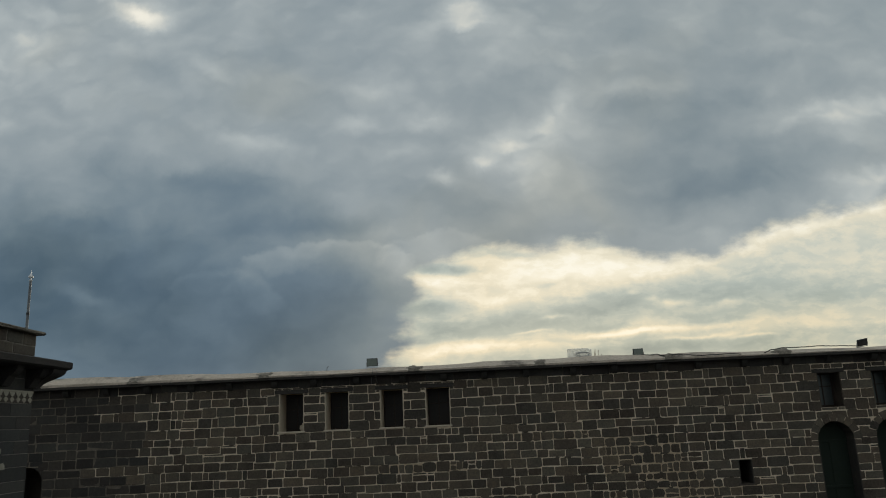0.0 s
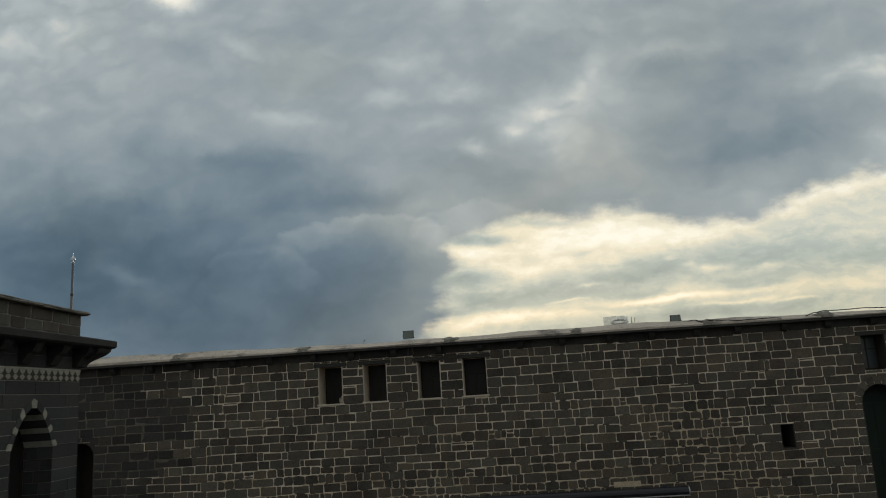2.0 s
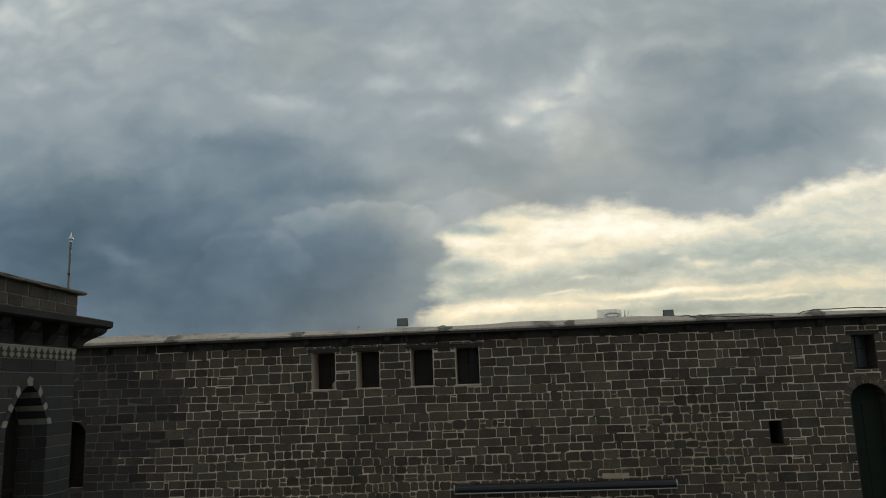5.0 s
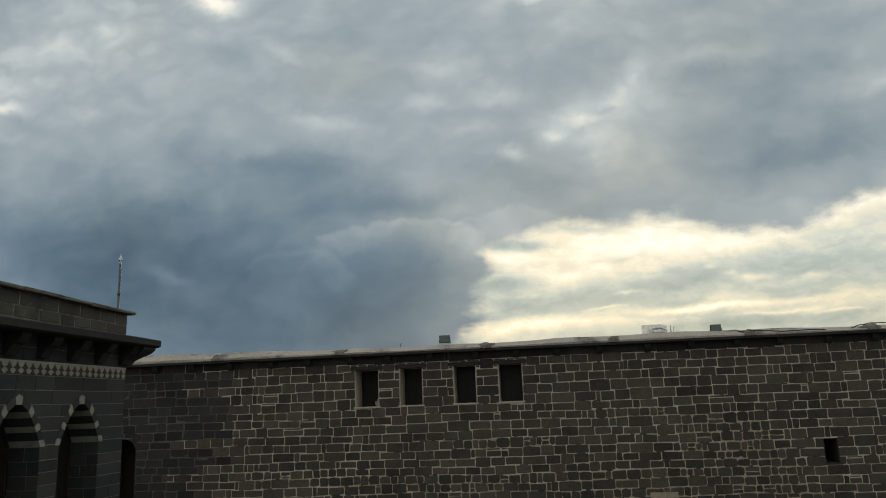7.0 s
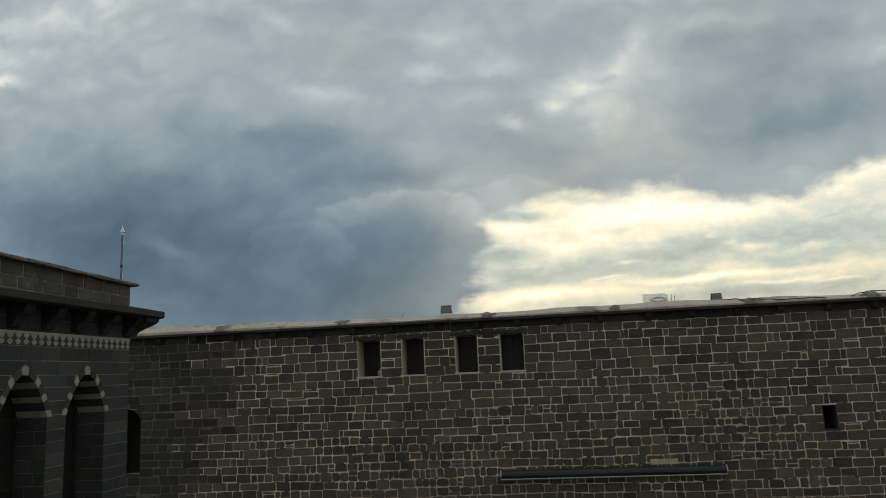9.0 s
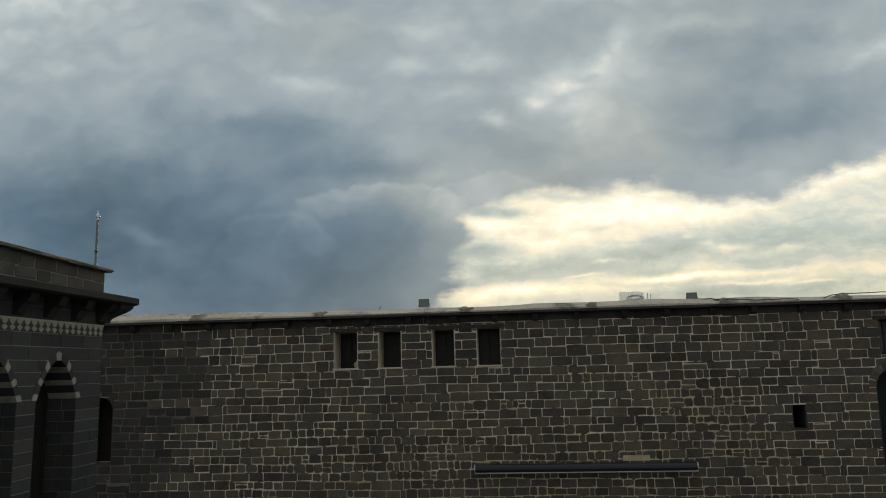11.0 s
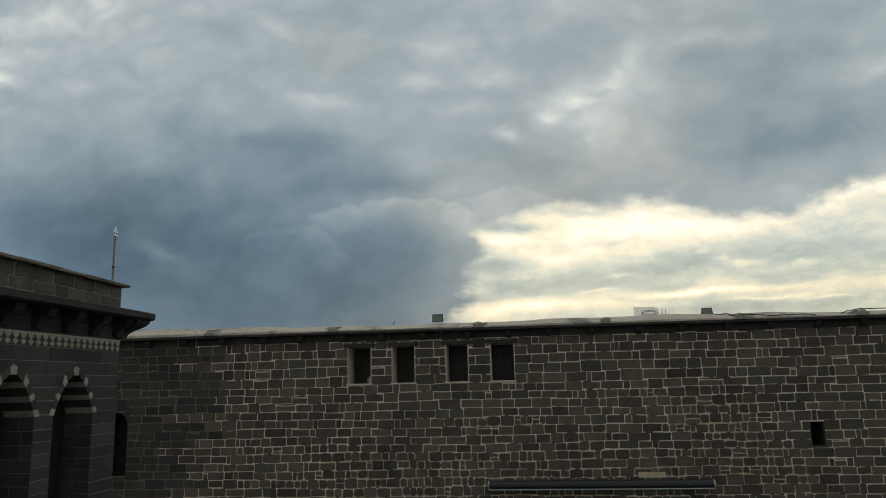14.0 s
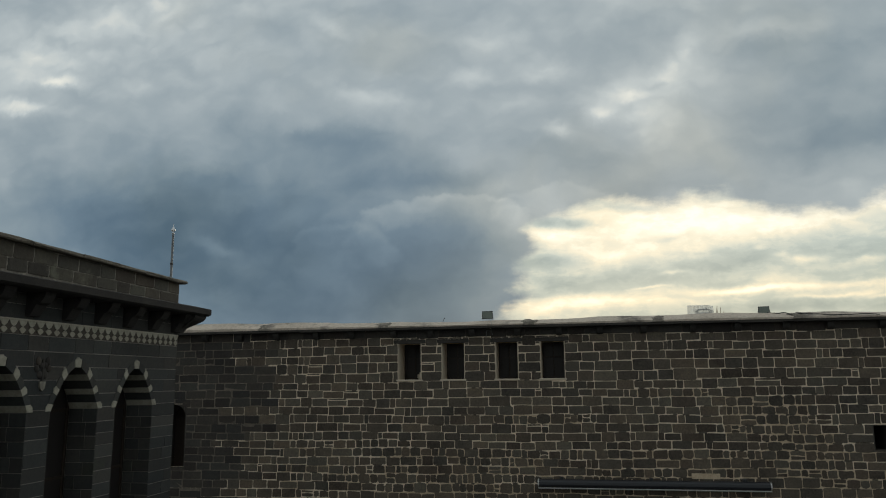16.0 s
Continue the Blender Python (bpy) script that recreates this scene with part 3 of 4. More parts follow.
def rough_stone(rng, a0, a1, z0, z1, proud, round_off, place, jag=0.012):
    """A hand-dressed block: an uneven eight-cornered face with worn edges. place(a, d, z): d is depth out of the wall."""
    w, h = a1 - a0, z1 - z0
    c = min(w, h) * round_off
    j = lambda: rng.uniform(-jag, jag)
    k = [c * rng.uniform(0.4, 1.6) for _ in range(4)]
    s = [rng.uniform(0.35, 0.65) for _ in range(4)]
    ring = [(a0 + k[0], z0), (a0 + w * s[0], z0 - 0.3 * jag), (a1 - k[1], z0), (a1, z0 + k[1]), (a1, z0 + h * s[1]), (a1, z1 - k[2]),
            (a1 - k[2], z1), (a0 + w * s[2], z1 + 0.3 * jag), (a0 + k[3], z1), (a0, z1 - k[3]), (a0, z0 + h * s[3]), (a0, z0 + k[0])]
    ring = [(a + j(), z + j()) for a, z in ring]
    ma, mz = (a0 + a1) / 2, (z0 + z1) / 2
    vs = []
    p = proud * rng.uniform(0.5, 1.4)
    tilt = rng.uniform(-0.5, 0.5) * proud
    for inset, d in ((0, -0.02), (0.003, p * 0.6), (0.018, p)):
        for a, z in ring:
            f = 1 - inset / max(min(w, h) / 2, 0.02)
            t = d + (tilt * (z - mz) / h + rng.uniform(-0.2, 0.2) * proud if d > 0 else 0)
            vs.append(place(ma + (a - ma) * f, t, mz + (z - mz) * f))
    fs = [(r * 12 + i, r * 12 + (i + 1) % 12, r * 12 + 12 + (i + 1) % 12, r * 12 + 12 + i) for r in (0, 1) for i in range(12)]
    fs.append(tuple(range(24, 36)))
    return vs, fs


def free_spans(a0, a1, z0, z1, holes, pad):
    """What is left of a course between the holes it meets."""
    spans = [(a0, a1)]
    for h0, h1, k0, k1 in holes:
        if k1 - 0.03 <= z0 or k0 + 0.03 >= z1:
            continue
        cut = []
        for s0, s1 in spans:
            if h1 + pad <= s0 or h0 - pad >= s1:
                cut.append((s0, s1))
                continue
            if h0 - pad - s0 > 0.06:
                cut.append((s0, h0 - pad))
            if s1 - h1 - pad > 0.06:
                cut.append((h1 + pad, s1))
        spans = cut
    return spans


def tube(name, points, radius, mat, parent=None, cyclic=False):
    """A round bar or cable along points, as a mesh."""
    bm = bmesh.new()
    pts = [Vector(p) for p in points]
    rings = []
    for i, p in enumerate(pts):
        d = (pts[min(i + 1, len(pts) - 1)] - pts[max(i - 1, 0)]).normalized()
        side = d.orthogonal().normalized() if abs(d.z) > 0.95 else d.cross(Vector((0, 0, 1))).normalized()
        up = side.cross(d)
        rings.append([bm.verts.new(p + radius * (math.cos(q) * side + math.sin(q) * up)) for q in (k * math.pi / 4 for k in range(8))])
    for r0, r1 in zip(rings, rings[1:]):
        for i in range(8):
            bm.faces.new((r0[i], r0[(i + 1) % 8], r1[(i + 1) % 8], r1[i]))
    bm.faces.new(rings[0])
    bm.faces.new(rings[-1])
    return part(name, bm, mat, parent)


def turned(profile, at, n=16):
    """A body of revolution about the vertical through at; profile of (radius, z)."""
    bm = bmesh.new()
    rings = [[bm.verts.new((at[0] + r * math.cos(2 * math.pi * k / n), at[1] + r * math.sin(2 * math.pi * k / n), at[2] + z)) for k in range(n)] for r, z in profile]
    for r0, r1 in zip(rings, rings[1:]):
        for i in range(n):
            bm.faces.new((r0[i], r0[(i + 1) % n], r1[(i + 1) % n], r1[i]))
    bm.faces.new(rings[0])
    bm.faces.new(rings[-1])
    return bm


# ---- the large structure ----
WALL_Y, WALL_DEEP = 24.0, 1.25
on_wall = lambda a, d, z: (a, WALL_Y - d, z)
in_wall = lambda a, d, z: (a, WALL_Y + d, z)

ground_bm = bmesh.new()
bmesh.ops.create_grid(ground_bm, x_segments=40, y_segments=40, size=2500)
tagged(part("ground", ground_bm, DUST), "grey basalt paved courtyard and land to the horizon", "ground", kind="structure")

SMALL_WINDOWS = [(-6.64, -5.77), (-5.02, -4.18), (-3.08, -2.27), (-1.49, -0.64)]
SILL, HEAD = 7.98, 9.30
TALL_WINDOWS = [(12.06, 12.84), (13.90, 14.68)]
DOORS = [(12.39, 0.61, 6.94, 0.61, 0.3), (14.36, 0.61, 6.98, 0.61, 0.3), (-15.45, 0.55, 6.62, 0.55, 4.76)]
SLOT = (9.02, 9.46, 5.63, 6.43)

rect_holes = [(a, b, SILL, HEAD) for a, b in SMALL_WINDOWS] + [(a, b, 8.02, 9.20) for a, b in TALL_WINDOWS] + [SLOT]
arch_holes = [(m - h, m + h, low, s + r) for m, h, s, r, low in DOORS]
wall_north = part("wall_north", solid(holed_wall((-24, 24), (0, 9.86), rect_holes + arch_holes, in_wall, 0, WALL_DEEP)), MORTAR)
tagged(wall_north, "dark basalt rubble courtyard wall with pale lime mortar", "wall", kind="structure")
# infill takes the same shade-dark colour as the linings below
for m, h, s, r, low in DOORS:
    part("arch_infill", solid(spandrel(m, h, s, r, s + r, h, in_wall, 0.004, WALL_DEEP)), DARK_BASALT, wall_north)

# linings of doors and slot are coloured dark to stand for recess shade
for a0, a1, z0, z1 in [(m - h, m + h, low, s + (0 if low < 1 else r)) for m, h, s, r, low in DOORS] + [(a, b, 8.02, 9.20) for a, b in TALL_WINDOWS] + [SLOT]:
    for e0, e1 in ((a0 - 0.02, a0 + 0.02), (a1 - 0.02, a1 + 0.02)):
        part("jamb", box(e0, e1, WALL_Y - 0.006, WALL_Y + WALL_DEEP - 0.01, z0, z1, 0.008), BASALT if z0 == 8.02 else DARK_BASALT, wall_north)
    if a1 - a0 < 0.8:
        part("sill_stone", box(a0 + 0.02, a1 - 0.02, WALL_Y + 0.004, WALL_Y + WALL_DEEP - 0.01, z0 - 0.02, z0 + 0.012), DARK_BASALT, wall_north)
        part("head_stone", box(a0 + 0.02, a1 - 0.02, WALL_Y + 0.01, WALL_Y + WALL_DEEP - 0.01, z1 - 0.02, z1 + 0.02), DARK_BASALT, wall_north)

# gallery behind the openings, closed on all sides; its dimness is put into the colour
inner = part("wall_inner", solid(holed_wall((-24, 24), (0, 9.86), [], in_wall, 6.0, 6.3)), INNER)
tagged(inner, "back wall inside the range, coloured dark for dimness", "wall", kind="structure")
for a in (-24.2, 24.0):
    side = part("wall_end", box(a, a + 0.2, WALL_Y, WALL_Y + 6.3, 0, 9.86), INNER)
    tagged(side, "plain end wall of the range", "wall", kind="structure")

# roof slab with its pale cement lip that slopes down to the eave
roof_bm = bmesh.new()
rng = random.Random(5)
steps = [-24.2 + 0.55 * i for i in range(89)]
rows_of = []
for x in steps:
    lift = 0.05 * math.sin(x * 0.35) + 0.02 * math.sin(x * 1.7) - 0.0035 * x + rng.uniform(-0.008, 0.008)
    rows_of.append([roof_bm.verts.new(p) for p in ((x, 23.62 + rng.uniform(-0.012, 0.012), 9.86), (x, 23.61 + rng.uniform(-0.01, 0.01), 9.915 + lift * 0.3),
                    (x, 23.74, 9.975 + lift * 0.7), (x, 24.02, 10.085 + lift), (x, 24.5, 10.11 + lift * 0.6), (x, 30.3, 10.12), (x, 30.3, 9.864), (x, 24.2, 9.864))])
for r0, r1 in zip(rows_of, rows_of[1:]):
    for i in range(8):
        roof_bm.faces.new((r0[i], r0[(i + 1) % 8], r1[(i + 1) % 8], r1[i]))
roof_bm.faces.new(rows_of[0])
roof_bm.faces.new(rows_of[-1])
tagged(part("roof", roof_bm, CEMENT), "flat roof with a pale cracked cement lip", "roof", kind="structure")

# stone eave: thin slabs on corbels, coloured dark for the shade below the roof
eave = empty("eave", (0, WALL_Y, 9.8))
tagged(eave, "stone eave slabs, coloured dark for shade, carried on small corbels", "eave", kind="structure")
x = -24.0
while x < 24:
    w = rng.uniform(0.85, 1.35)
    b = box(x + 0.008, min(x + w, 24), 23.62 + rng.uniform(-0.015, 0.015), 24.02, 9.775 + rng.uniform(-0.01, 0.01), 9.855, 0.012)
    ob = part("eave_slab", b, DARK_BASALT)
    ob.parent, ob.matrix_parent_inverse = eave, Matrix.Translation((0, -WALL_Y, -9.8))
    x += w
CORBELS = [-23.2 + 1.49 * i for i in range(32)]
for x in CORBELS:
    x += rng.uniform(-0.08, 0.08)
    pr = [(23.985, 9.50), (23.90, 9.53), (23.82, 9.60), (23.76, 9.69), (23.75, 9.772), (23.985, 9.772)]
    bm = solid(prism(pr, lambda a, d, z: (d, a, z), x - 0.10, x + 0.10))
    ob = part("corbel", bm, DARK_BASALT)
    ob.parent, ob.matrix_parent_inverse = eave, Matrix.Translation((0, -WALL_Y, -9.8))

# low range and terrace wall behind the viewer, so that the court is closed
tagged(part("wall_south", box(-24, 24, -9.0, -8.2, 0, 6.2), DARK_BASALT), "plain dark basalt wall closing the court", "wall", kind="structure")
tagged(part("wall_east", box(24.0, 24.8, -9.0, 24.0, 0, 6.5), DARK_BASALT), "plain dark basalt wall closing the court", "wall", kind="structure")

# ---- windows and doors of the north wall ----


def wall_window(name, a0, a1, z0, z1, deep, label, plaster=True):
    w = empty(name, ((a0 + a1) / 2, WALL_Y, z0))
    tagged(w, label, "window", kind="structure")
    back = Matrix.Translation((-(a0 + a1) / 2, -WALL_Y, -z0))

    def put(ob):
        ob.parent, ob.matrix_parent_inverse = w, back
        return ob

    y = WALL_Y + deep
    if plaster:
        t = 0.02
        for s0, s1, k in ((a0 + 0.002, a0 + t, "reveal"), (a1 - t, a1 - 0.002, "reveal")):
            put(part(k, box(s0, s1, WALL_Y - 0.02, y, z0 + 0.004, z1 - 0.004, 0.006), PLASTER))
        put(part("window_sill", box(a0 - 0.05, a1 + 0.05, WALL_Y - 0.05, y, z0 - 0.03, z0 + 0.025, 0.01), PLASTER, label="worn pale plaster sill"))
    f = 0.055
    fr = bmesh.new()
    for q in ((a0 + 0.02, a0 + 0.02 + f, z0 + 0.025, z1), (a1 - 0.02 - f, a1 - 0.02, z0 + 0.025, z1)):
        block(fr, q[0], q[1], y - 0.06, y, q[2], q[3], 0.006)
    for q in ((z0 + 0.025, z0 + 0.025 + f), (z1 - f, z1), ((z0 + z1) / 2 + 0.12, (z0 + z1) / 2 + 0.15)):
        block(fr, a0 + 0.02 + f, a1 - 0.02 - f, y - 0.05, y - 0.01, q[0], q[1], 0.006)
    put(part("window_frame", fr, WOOD))
    m = (a0 + a1) / 2
    put(part("mullion", box(m - 0.02, m + 0.02, y - 0.052, y - 0.008, z0 + 0.08, z1 - f, 0.005), WOOD))
    for p0, p1 in ((a0 + 0.07, m - 0.02), (m + 0.02, a1 - 0.07)):
        put(part("pane", box(p0, p1, y - 0.03, y - 0.024, z0 + 0.08, z1 - 0.055), PANE if plaster else TALL_PANE))
    # timber lintel over the opening, in two boards
    put(part("lintel", box(a0 - 0.16, a1 + 0.16, WALL_Y - 0.035, WALL_Y + 0.3, z1 - 0.005, z1 + 0.13, 0.015), DARK_BASALT))


for i, (a, b) in enumerate(SMALL_WINDOWS):
    wall_window("window_%d" % (i + 1), a, b, SILL, HEAD, 1.03, "deep small window with beige plastered reveal and dark panes")
for i, (a, b) in enumerate(TALL_WINDOWS):
    wall_window("window_%d" % (i + 5), a, b, 8.02, 9.20, 0.62, "recessed dark window above an arched opening", False)

for i, (m, h, s, r, low) in enumerate(DOORS):
    d = empty("door_%d" % (i + 1), (m, WALL_Y, low))
    tagged(d, "dark green boarded door in a round-arched opening" if i < 2 else "dark round-arched opening closed by an added dark leaf", "door", kind="structure")
    back = Matrix.Translation((-m, -WALL_Y, -low))
    # third opening's leaf is added; its dark wood stands for the passage's darkness
    y = 0.55 if i < 2 else 1.15
    rim = arch_curve(h, s, r, 10)
    shape = [(m + h, low), *[(m + a, z) for a, z in rim], *[(m - a, z) for a, z in reversed(rim[:-1])], (m - h, low)]
    for nm, data, mat in (("door_leaf", prism(shape, in_wall, y, y + 0.06), GREEN_DOOR if i < 2 else WOOD),):
        ob = part(nm, solid(data), mat)
        ob.parent, ob.matrix_parent_inverse = d, back
    for z in (s - 0.05, s - 1.55):
        if z > low:
            ob = part("rail", box(m - h + 0.01, m + h - 0.01, WALL_Y + y - 0.035, WALL_Y + y, z - 0.05, z + 0.04, 0.008), GREEN_DOOR if i < 2 else WOOD)
            ob.parent, ob.matrix_parent_inverse = d, back
    ob = part("stile", box(m - 0.03, m + 0.03, WALL_Y + y - 0.03, WALL_Y + y, low, s - 0.1, 0.006), GREEN_DOOR if i < 2 else WOOD)
    ob.parent, ob.matrix_parent_inverse = d, back
    # voussoirs of the round arch
    n = 9 if i < 2 else 0
    for k in range(n):
        t0, t1 = (math.pi * (k + 0.05) / n, math.pi * (k + 0.95) / n)
        r0, r1 = h + 0.005, h + 0.27 + rng.uniform(-0.03, 0.03)
        q = [(m + r0 * math.cos(t0), s + r0 * math.sin(t0)), (m + r1 * math.cos(t0), s + r1 * math.sin(t0)), (m + r1 * math.cos(t1), s + r1 * math.sin(t1)), (m + r0 * math.cos(t1), s + r0 * math.sin(t1))]
        ob = part("arch_stone", solid(prism(q, on_wall, -0.03, 0.018)), BASALT)
        ob.parent, ob.matrix_parent_inverse = d, back

# ---- the arcaded building at the side ----
FX = -8.0
END = 11.2
on_face = lambda a, d, z: (FX + d, a, z)
side_building = empty("arcade_building", (-10.0, 5.0, 0))
tagged(side_building, "dark basalt building with striped pointed arches and diamond frieze", "building")
TO_B = Matrix.Translation((10.0, -5.0, 0))


def of_building(ob, parent=None):
    if parent is None:
        ob.parent, ob.matrix_parent_inverse = side_building, TO_B
    else:
        ob.parent, ob.matrix_parent_inverse = parent, Matrix.Identity(4)
    return ob


ARCHES = [9.85, 8.235, 6.61, 4.99, 3.37]
HALF, SPRING, RISE, RING, FLOOR_Z, THICK = 0.57, 7.58, 0.70, 0.11, 4.6, 0.52
TOP = 9.36
holes = [(m - HALF, m + HALF, FLOOR_Z, SPRING + RISE) for m in ARCHES]
wall = of_building(part("wall", solid(holed_wall((1.2, END), (0, TOP), holes, on_face, 0, -THICK)), JOINT))
for m in ARCHES:
    of_building(part("arch_spandrel", solid(spandrel(m, HALF, SPRING, RISE, SPRING + RISE, HALF, on_face, 0, -THICK, 13, ogive_curve)), JOINT))
body = joined([prism([(1.2, 0), (END, 0), (END, TOP), (1.2, TOP)], on_face, -3.2, -3.4)])
# back wall and slabs take the same shade-dark colour
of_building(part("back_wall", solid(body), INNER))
of_building(part("north_wall", box(-14, FX - THICK, END - 0.5, END, 0, TOP), ASHLAR_ROW))
of_building(part("south_wall", box(-14, FX - THICK, 1.2, 1.7, 0, TOP), ASHLAR_ROW))
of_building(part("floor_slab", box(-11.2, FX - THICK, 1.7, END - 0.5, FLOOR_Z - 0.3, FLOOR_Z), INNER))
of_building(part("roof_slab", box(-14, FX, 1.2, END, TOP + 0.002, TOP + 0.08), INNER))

# striped pointed arches
for m in ARCHES:
    a_ob = of_building(part("arch", solid(joined([prism([(m - HALF, FLOOR_Z - 0.12), (m + HALF, FLOOR_Z - 0.12), (m + HALF, FLOOR_Z + 0.002), (m - HALF, FLOOR_Z + 0.002)], on_face, 0.06, -THICK)])), ASHLAR_ROW))
    n = 13
    inner_rim = ogive_curve(HALF - 0.004, SPRING, RISE - 0.004, n)
    outer_rim = ogive_curve(HALF + RING, SPRING, RISE + 0.12, n)
    cuts = [0, 1.9, 4.4, 6.1, 8.6, 10.4, 12.45]

    def at(rim, t):
        i = min(int(t), n - 1)
        f = t - i
        return (rim[i][0] * (1 - f) + rim[i + 1][0] * f, rim[i][1] * (1 - f) + rim[i + 1][1] * f)

    for s in (-1, 1):
        for k in range(6):
            t0, t1 = cuts[k] + 0.05, cuts[k + 1] - 0.05
            pale = k % 2 == 0
            i0, i1, o0, o1 = at(inner_rim, t0), at(inner_rim, t1), at(outer_rim, t0), at(outer_rim, t1)
            om = ((o0[0] + o1[0]) / 2 + 0.018, (o0[1] + o1[1]) / 2 + 0.012)
            q = [(m + s * p[0], p[1]) for p in (i0, o0, om, o1, i1)]
            of_building(part("voussoir", solid(prism(q, on_face, 0.016 if pale else 0.013, -THICK + 0.01)), PALE if pale else ASHLAR), a_ob)
    i0, o0 = at(inner_rim, 12.5), at(outer_rim, 12.5)
    q = [(m - i0[0], i0[1]), (m - o0[0], o0[1]), (m, SPRING + RISE + 0.125), (m + o0[0], o0[1]), (m + i0[0], i0[1])]
    of_building(part("keystone", solid(prism(q, on_face, 0.015, -THICK + 0.01)), PALE), a_ob)
    cap = SPRING + RISE + 0.13
    q = [(m - 0.13, 8.47), (m - 0.13, cap - 0.12), (m - 0.035, cap), (m + 0.035, cap), (m + 0.13, cap - 0.12), (m + 0.13, 8.47)]
    of_building(part("apex_stone", solid(prism(q, on_face, -0.02, 0.007)), ASHLAR), a_ob)
    # cut stones of the jambs, seen in the depth of the opening
    z = SPRING - 0.004
    while z > FLOOR_Z + 0.1:
        hh = rng.uniform(0.19, 0.225)
        for s in (-1, 1):
            cut = rng.uniform(0.18, 0.34)
            for p, q in ((-0.005, cut), (cut + 0.012, THICK - 0.01)):
                e0, e1 = m + s * (HALF + 0.004), m + s * (HALF - 0.008)
                of_building(part("jamb_stone", box(FX - q, FX - p, min(e0, e1), max(e0, e1), max(z - hh + 0.010, FLOOR_Z), z), ASHLAR), a_ob)
        z -= hh
    # dark casement deep in the opening
    w_ob = of_building(part("window", solid(prism([(m - HALF - 0.02, FLOOR_Z), (m + HALF + 0.02, FLOOR_Z), (m + HALF + 0.02, SPRING + 0.3), (m, SPRING + RISE + 0.02), (m - HALF - 0.02, SPRING + 0.3)], on_face, -THICK - 0.03, -THICK - 0.05)), PANE))
    for a in (m - HALF + 0.03, m, m + HALF - 0.03):
        of_building(part("window_bar", box(FX - THICK - 0.03, FX - THICK - 0.005, a - 0.025, a + 0.025, FLOOR_Z, SPRING + 0.1), WOOD), w_ob)
    for zz in (SPRING - 0.02, SPRING - 1.1):
        of_building(part("window_rail", box(FX - THICK - 0.03, FX - THICK - 0.008, m - HALF, m + HALF, zz - 0.025, zz + 0.025), WOOD), w_ob)

# frieze: pale triangles and lozenges set in dark stone
frieze = of_building(part("frieze", box(FX - 0.05, FX + 0.012, 1.2, END, 8.712, 8.905), DARK_BASALT))
of_building(part("frieze_border", box(FX - 0.05, FX + 0.02, 1.2, END, 8.905, 8.93, 0.004), PALE), frieze)
pitch = 0.181
tri = [(-0.086, 0.192), (0.086, 0.192), (0.045, 0.125), (0.0, 0.10), (-0.045, 0.125)]
loz = [(-0.068, 0.058), (-0.025, 0.095), (0.025, 0.095), (0.068, 0.058), (0.03, 0.02), (0.0, 0.003), (-0.03, 0.02)]
for shape, nm in ((tri, "frieze_triangle"), (loz, "frieze_lozenge")):
    me = None
    for k in range(55):
        y = END - 0.09 - pitch * k
        if me is None:
            ob = part(nm, solid(prism(shape, lambda a, d, z: (d, a, z), 0.010, 0.020)), PALE)
            me = ob.data
        else:
            ob = new(nm, me)
        ob.location = (FX, y, 8.712)
        ob.parent = frieze

# cornice, corbels, parapet and coping
OVER = 0.47
co = [(FX, TOP - 0.05), (FX + OVER - 0.05, TOP - 0.03), (FX + OVER, TOP), (FX + OVER, TOP + 0.105), (FX + OVER - 0.02, TOP + 0.115), (FX, TOP + 0.21)]
cornice = of_building(part("cornice", solid(prism(co, lambda a, d, z: (a, d, z), 1.2, END + OVER)), SHADE_STONE, label="projecting stone cornice, coloured dark for shade"))
north = [(END, TOP - 0.05), (END + OVER - 0.05, TOP - 0.03), (END + OVER, TOP), (END + OVER, TOP + 0.105), (END + OVER - 0.02, TOP + 0.115), (END, TOP + 0.21)]
of_building(part("cornice_return", solid(prism(north, lambda a, d, z: (d, a, z), -14, FX + 0.001)), SHADE_STONE), cornice)
prof = [(0, 8.97), (0.08, 8.98), (0.13, 9.06), (0.18, 9.14), (0.25, 9.17), (0.31, 9.25), (0.33, TOP - 0.036), (0, TOP - 0.046)]
for k in range(13):
    y = END - 0.16 - 0.79 * k
    of_building(part("corbel", solid(prism([(FX + a, z) for a, z in prof], lambda a, d, z: (a, d, z), y - 0.11, y + 0.11)), SHADE_STONE), cornice)
for k in range(5):
    x = FX - 0.2 - 0.9 * k
    of_building(part("corbel", solid(prism([(END + a, z) for a, z in prof], lambda a, d, z: (d, a, z), x - 0.13, x + 0.13)), SHADE_STONE), cornice)
# stepped corbel that carries the corner of the cornice
corner = bmesh.new()
rings = []
for k in range(9):
    f = k / 8
    d = 0.09 + 0.31 * (f - 0.14 * math.sin(2 * math.pi * f))
    rings.append([corner.verts.new((FX + p * d - (1 - p) * 0.06, END + q * d - (1 - q) * 0.06, 8.97 + (TOP - 0.04 - 8.97) * f)) for p, q in ((0, 0), (1, 0), (1, 1), (0, 1))])
for r0, r1 in zip(rings, rings[1:]):
    for k in range(4):
        corner.faces.new((r0[k], r0[(k + 1) % 4], r1[(k + 1) % 4], r1[k]))
corner.faces.new(rings[0])
corner.faces.new(rings[-1])
of_building(part("corbel", corner, SHADE_STONE), cornice)
# the parapet rises a little towards the court's south side
rise = lambda a: 0.012 * (END - a)


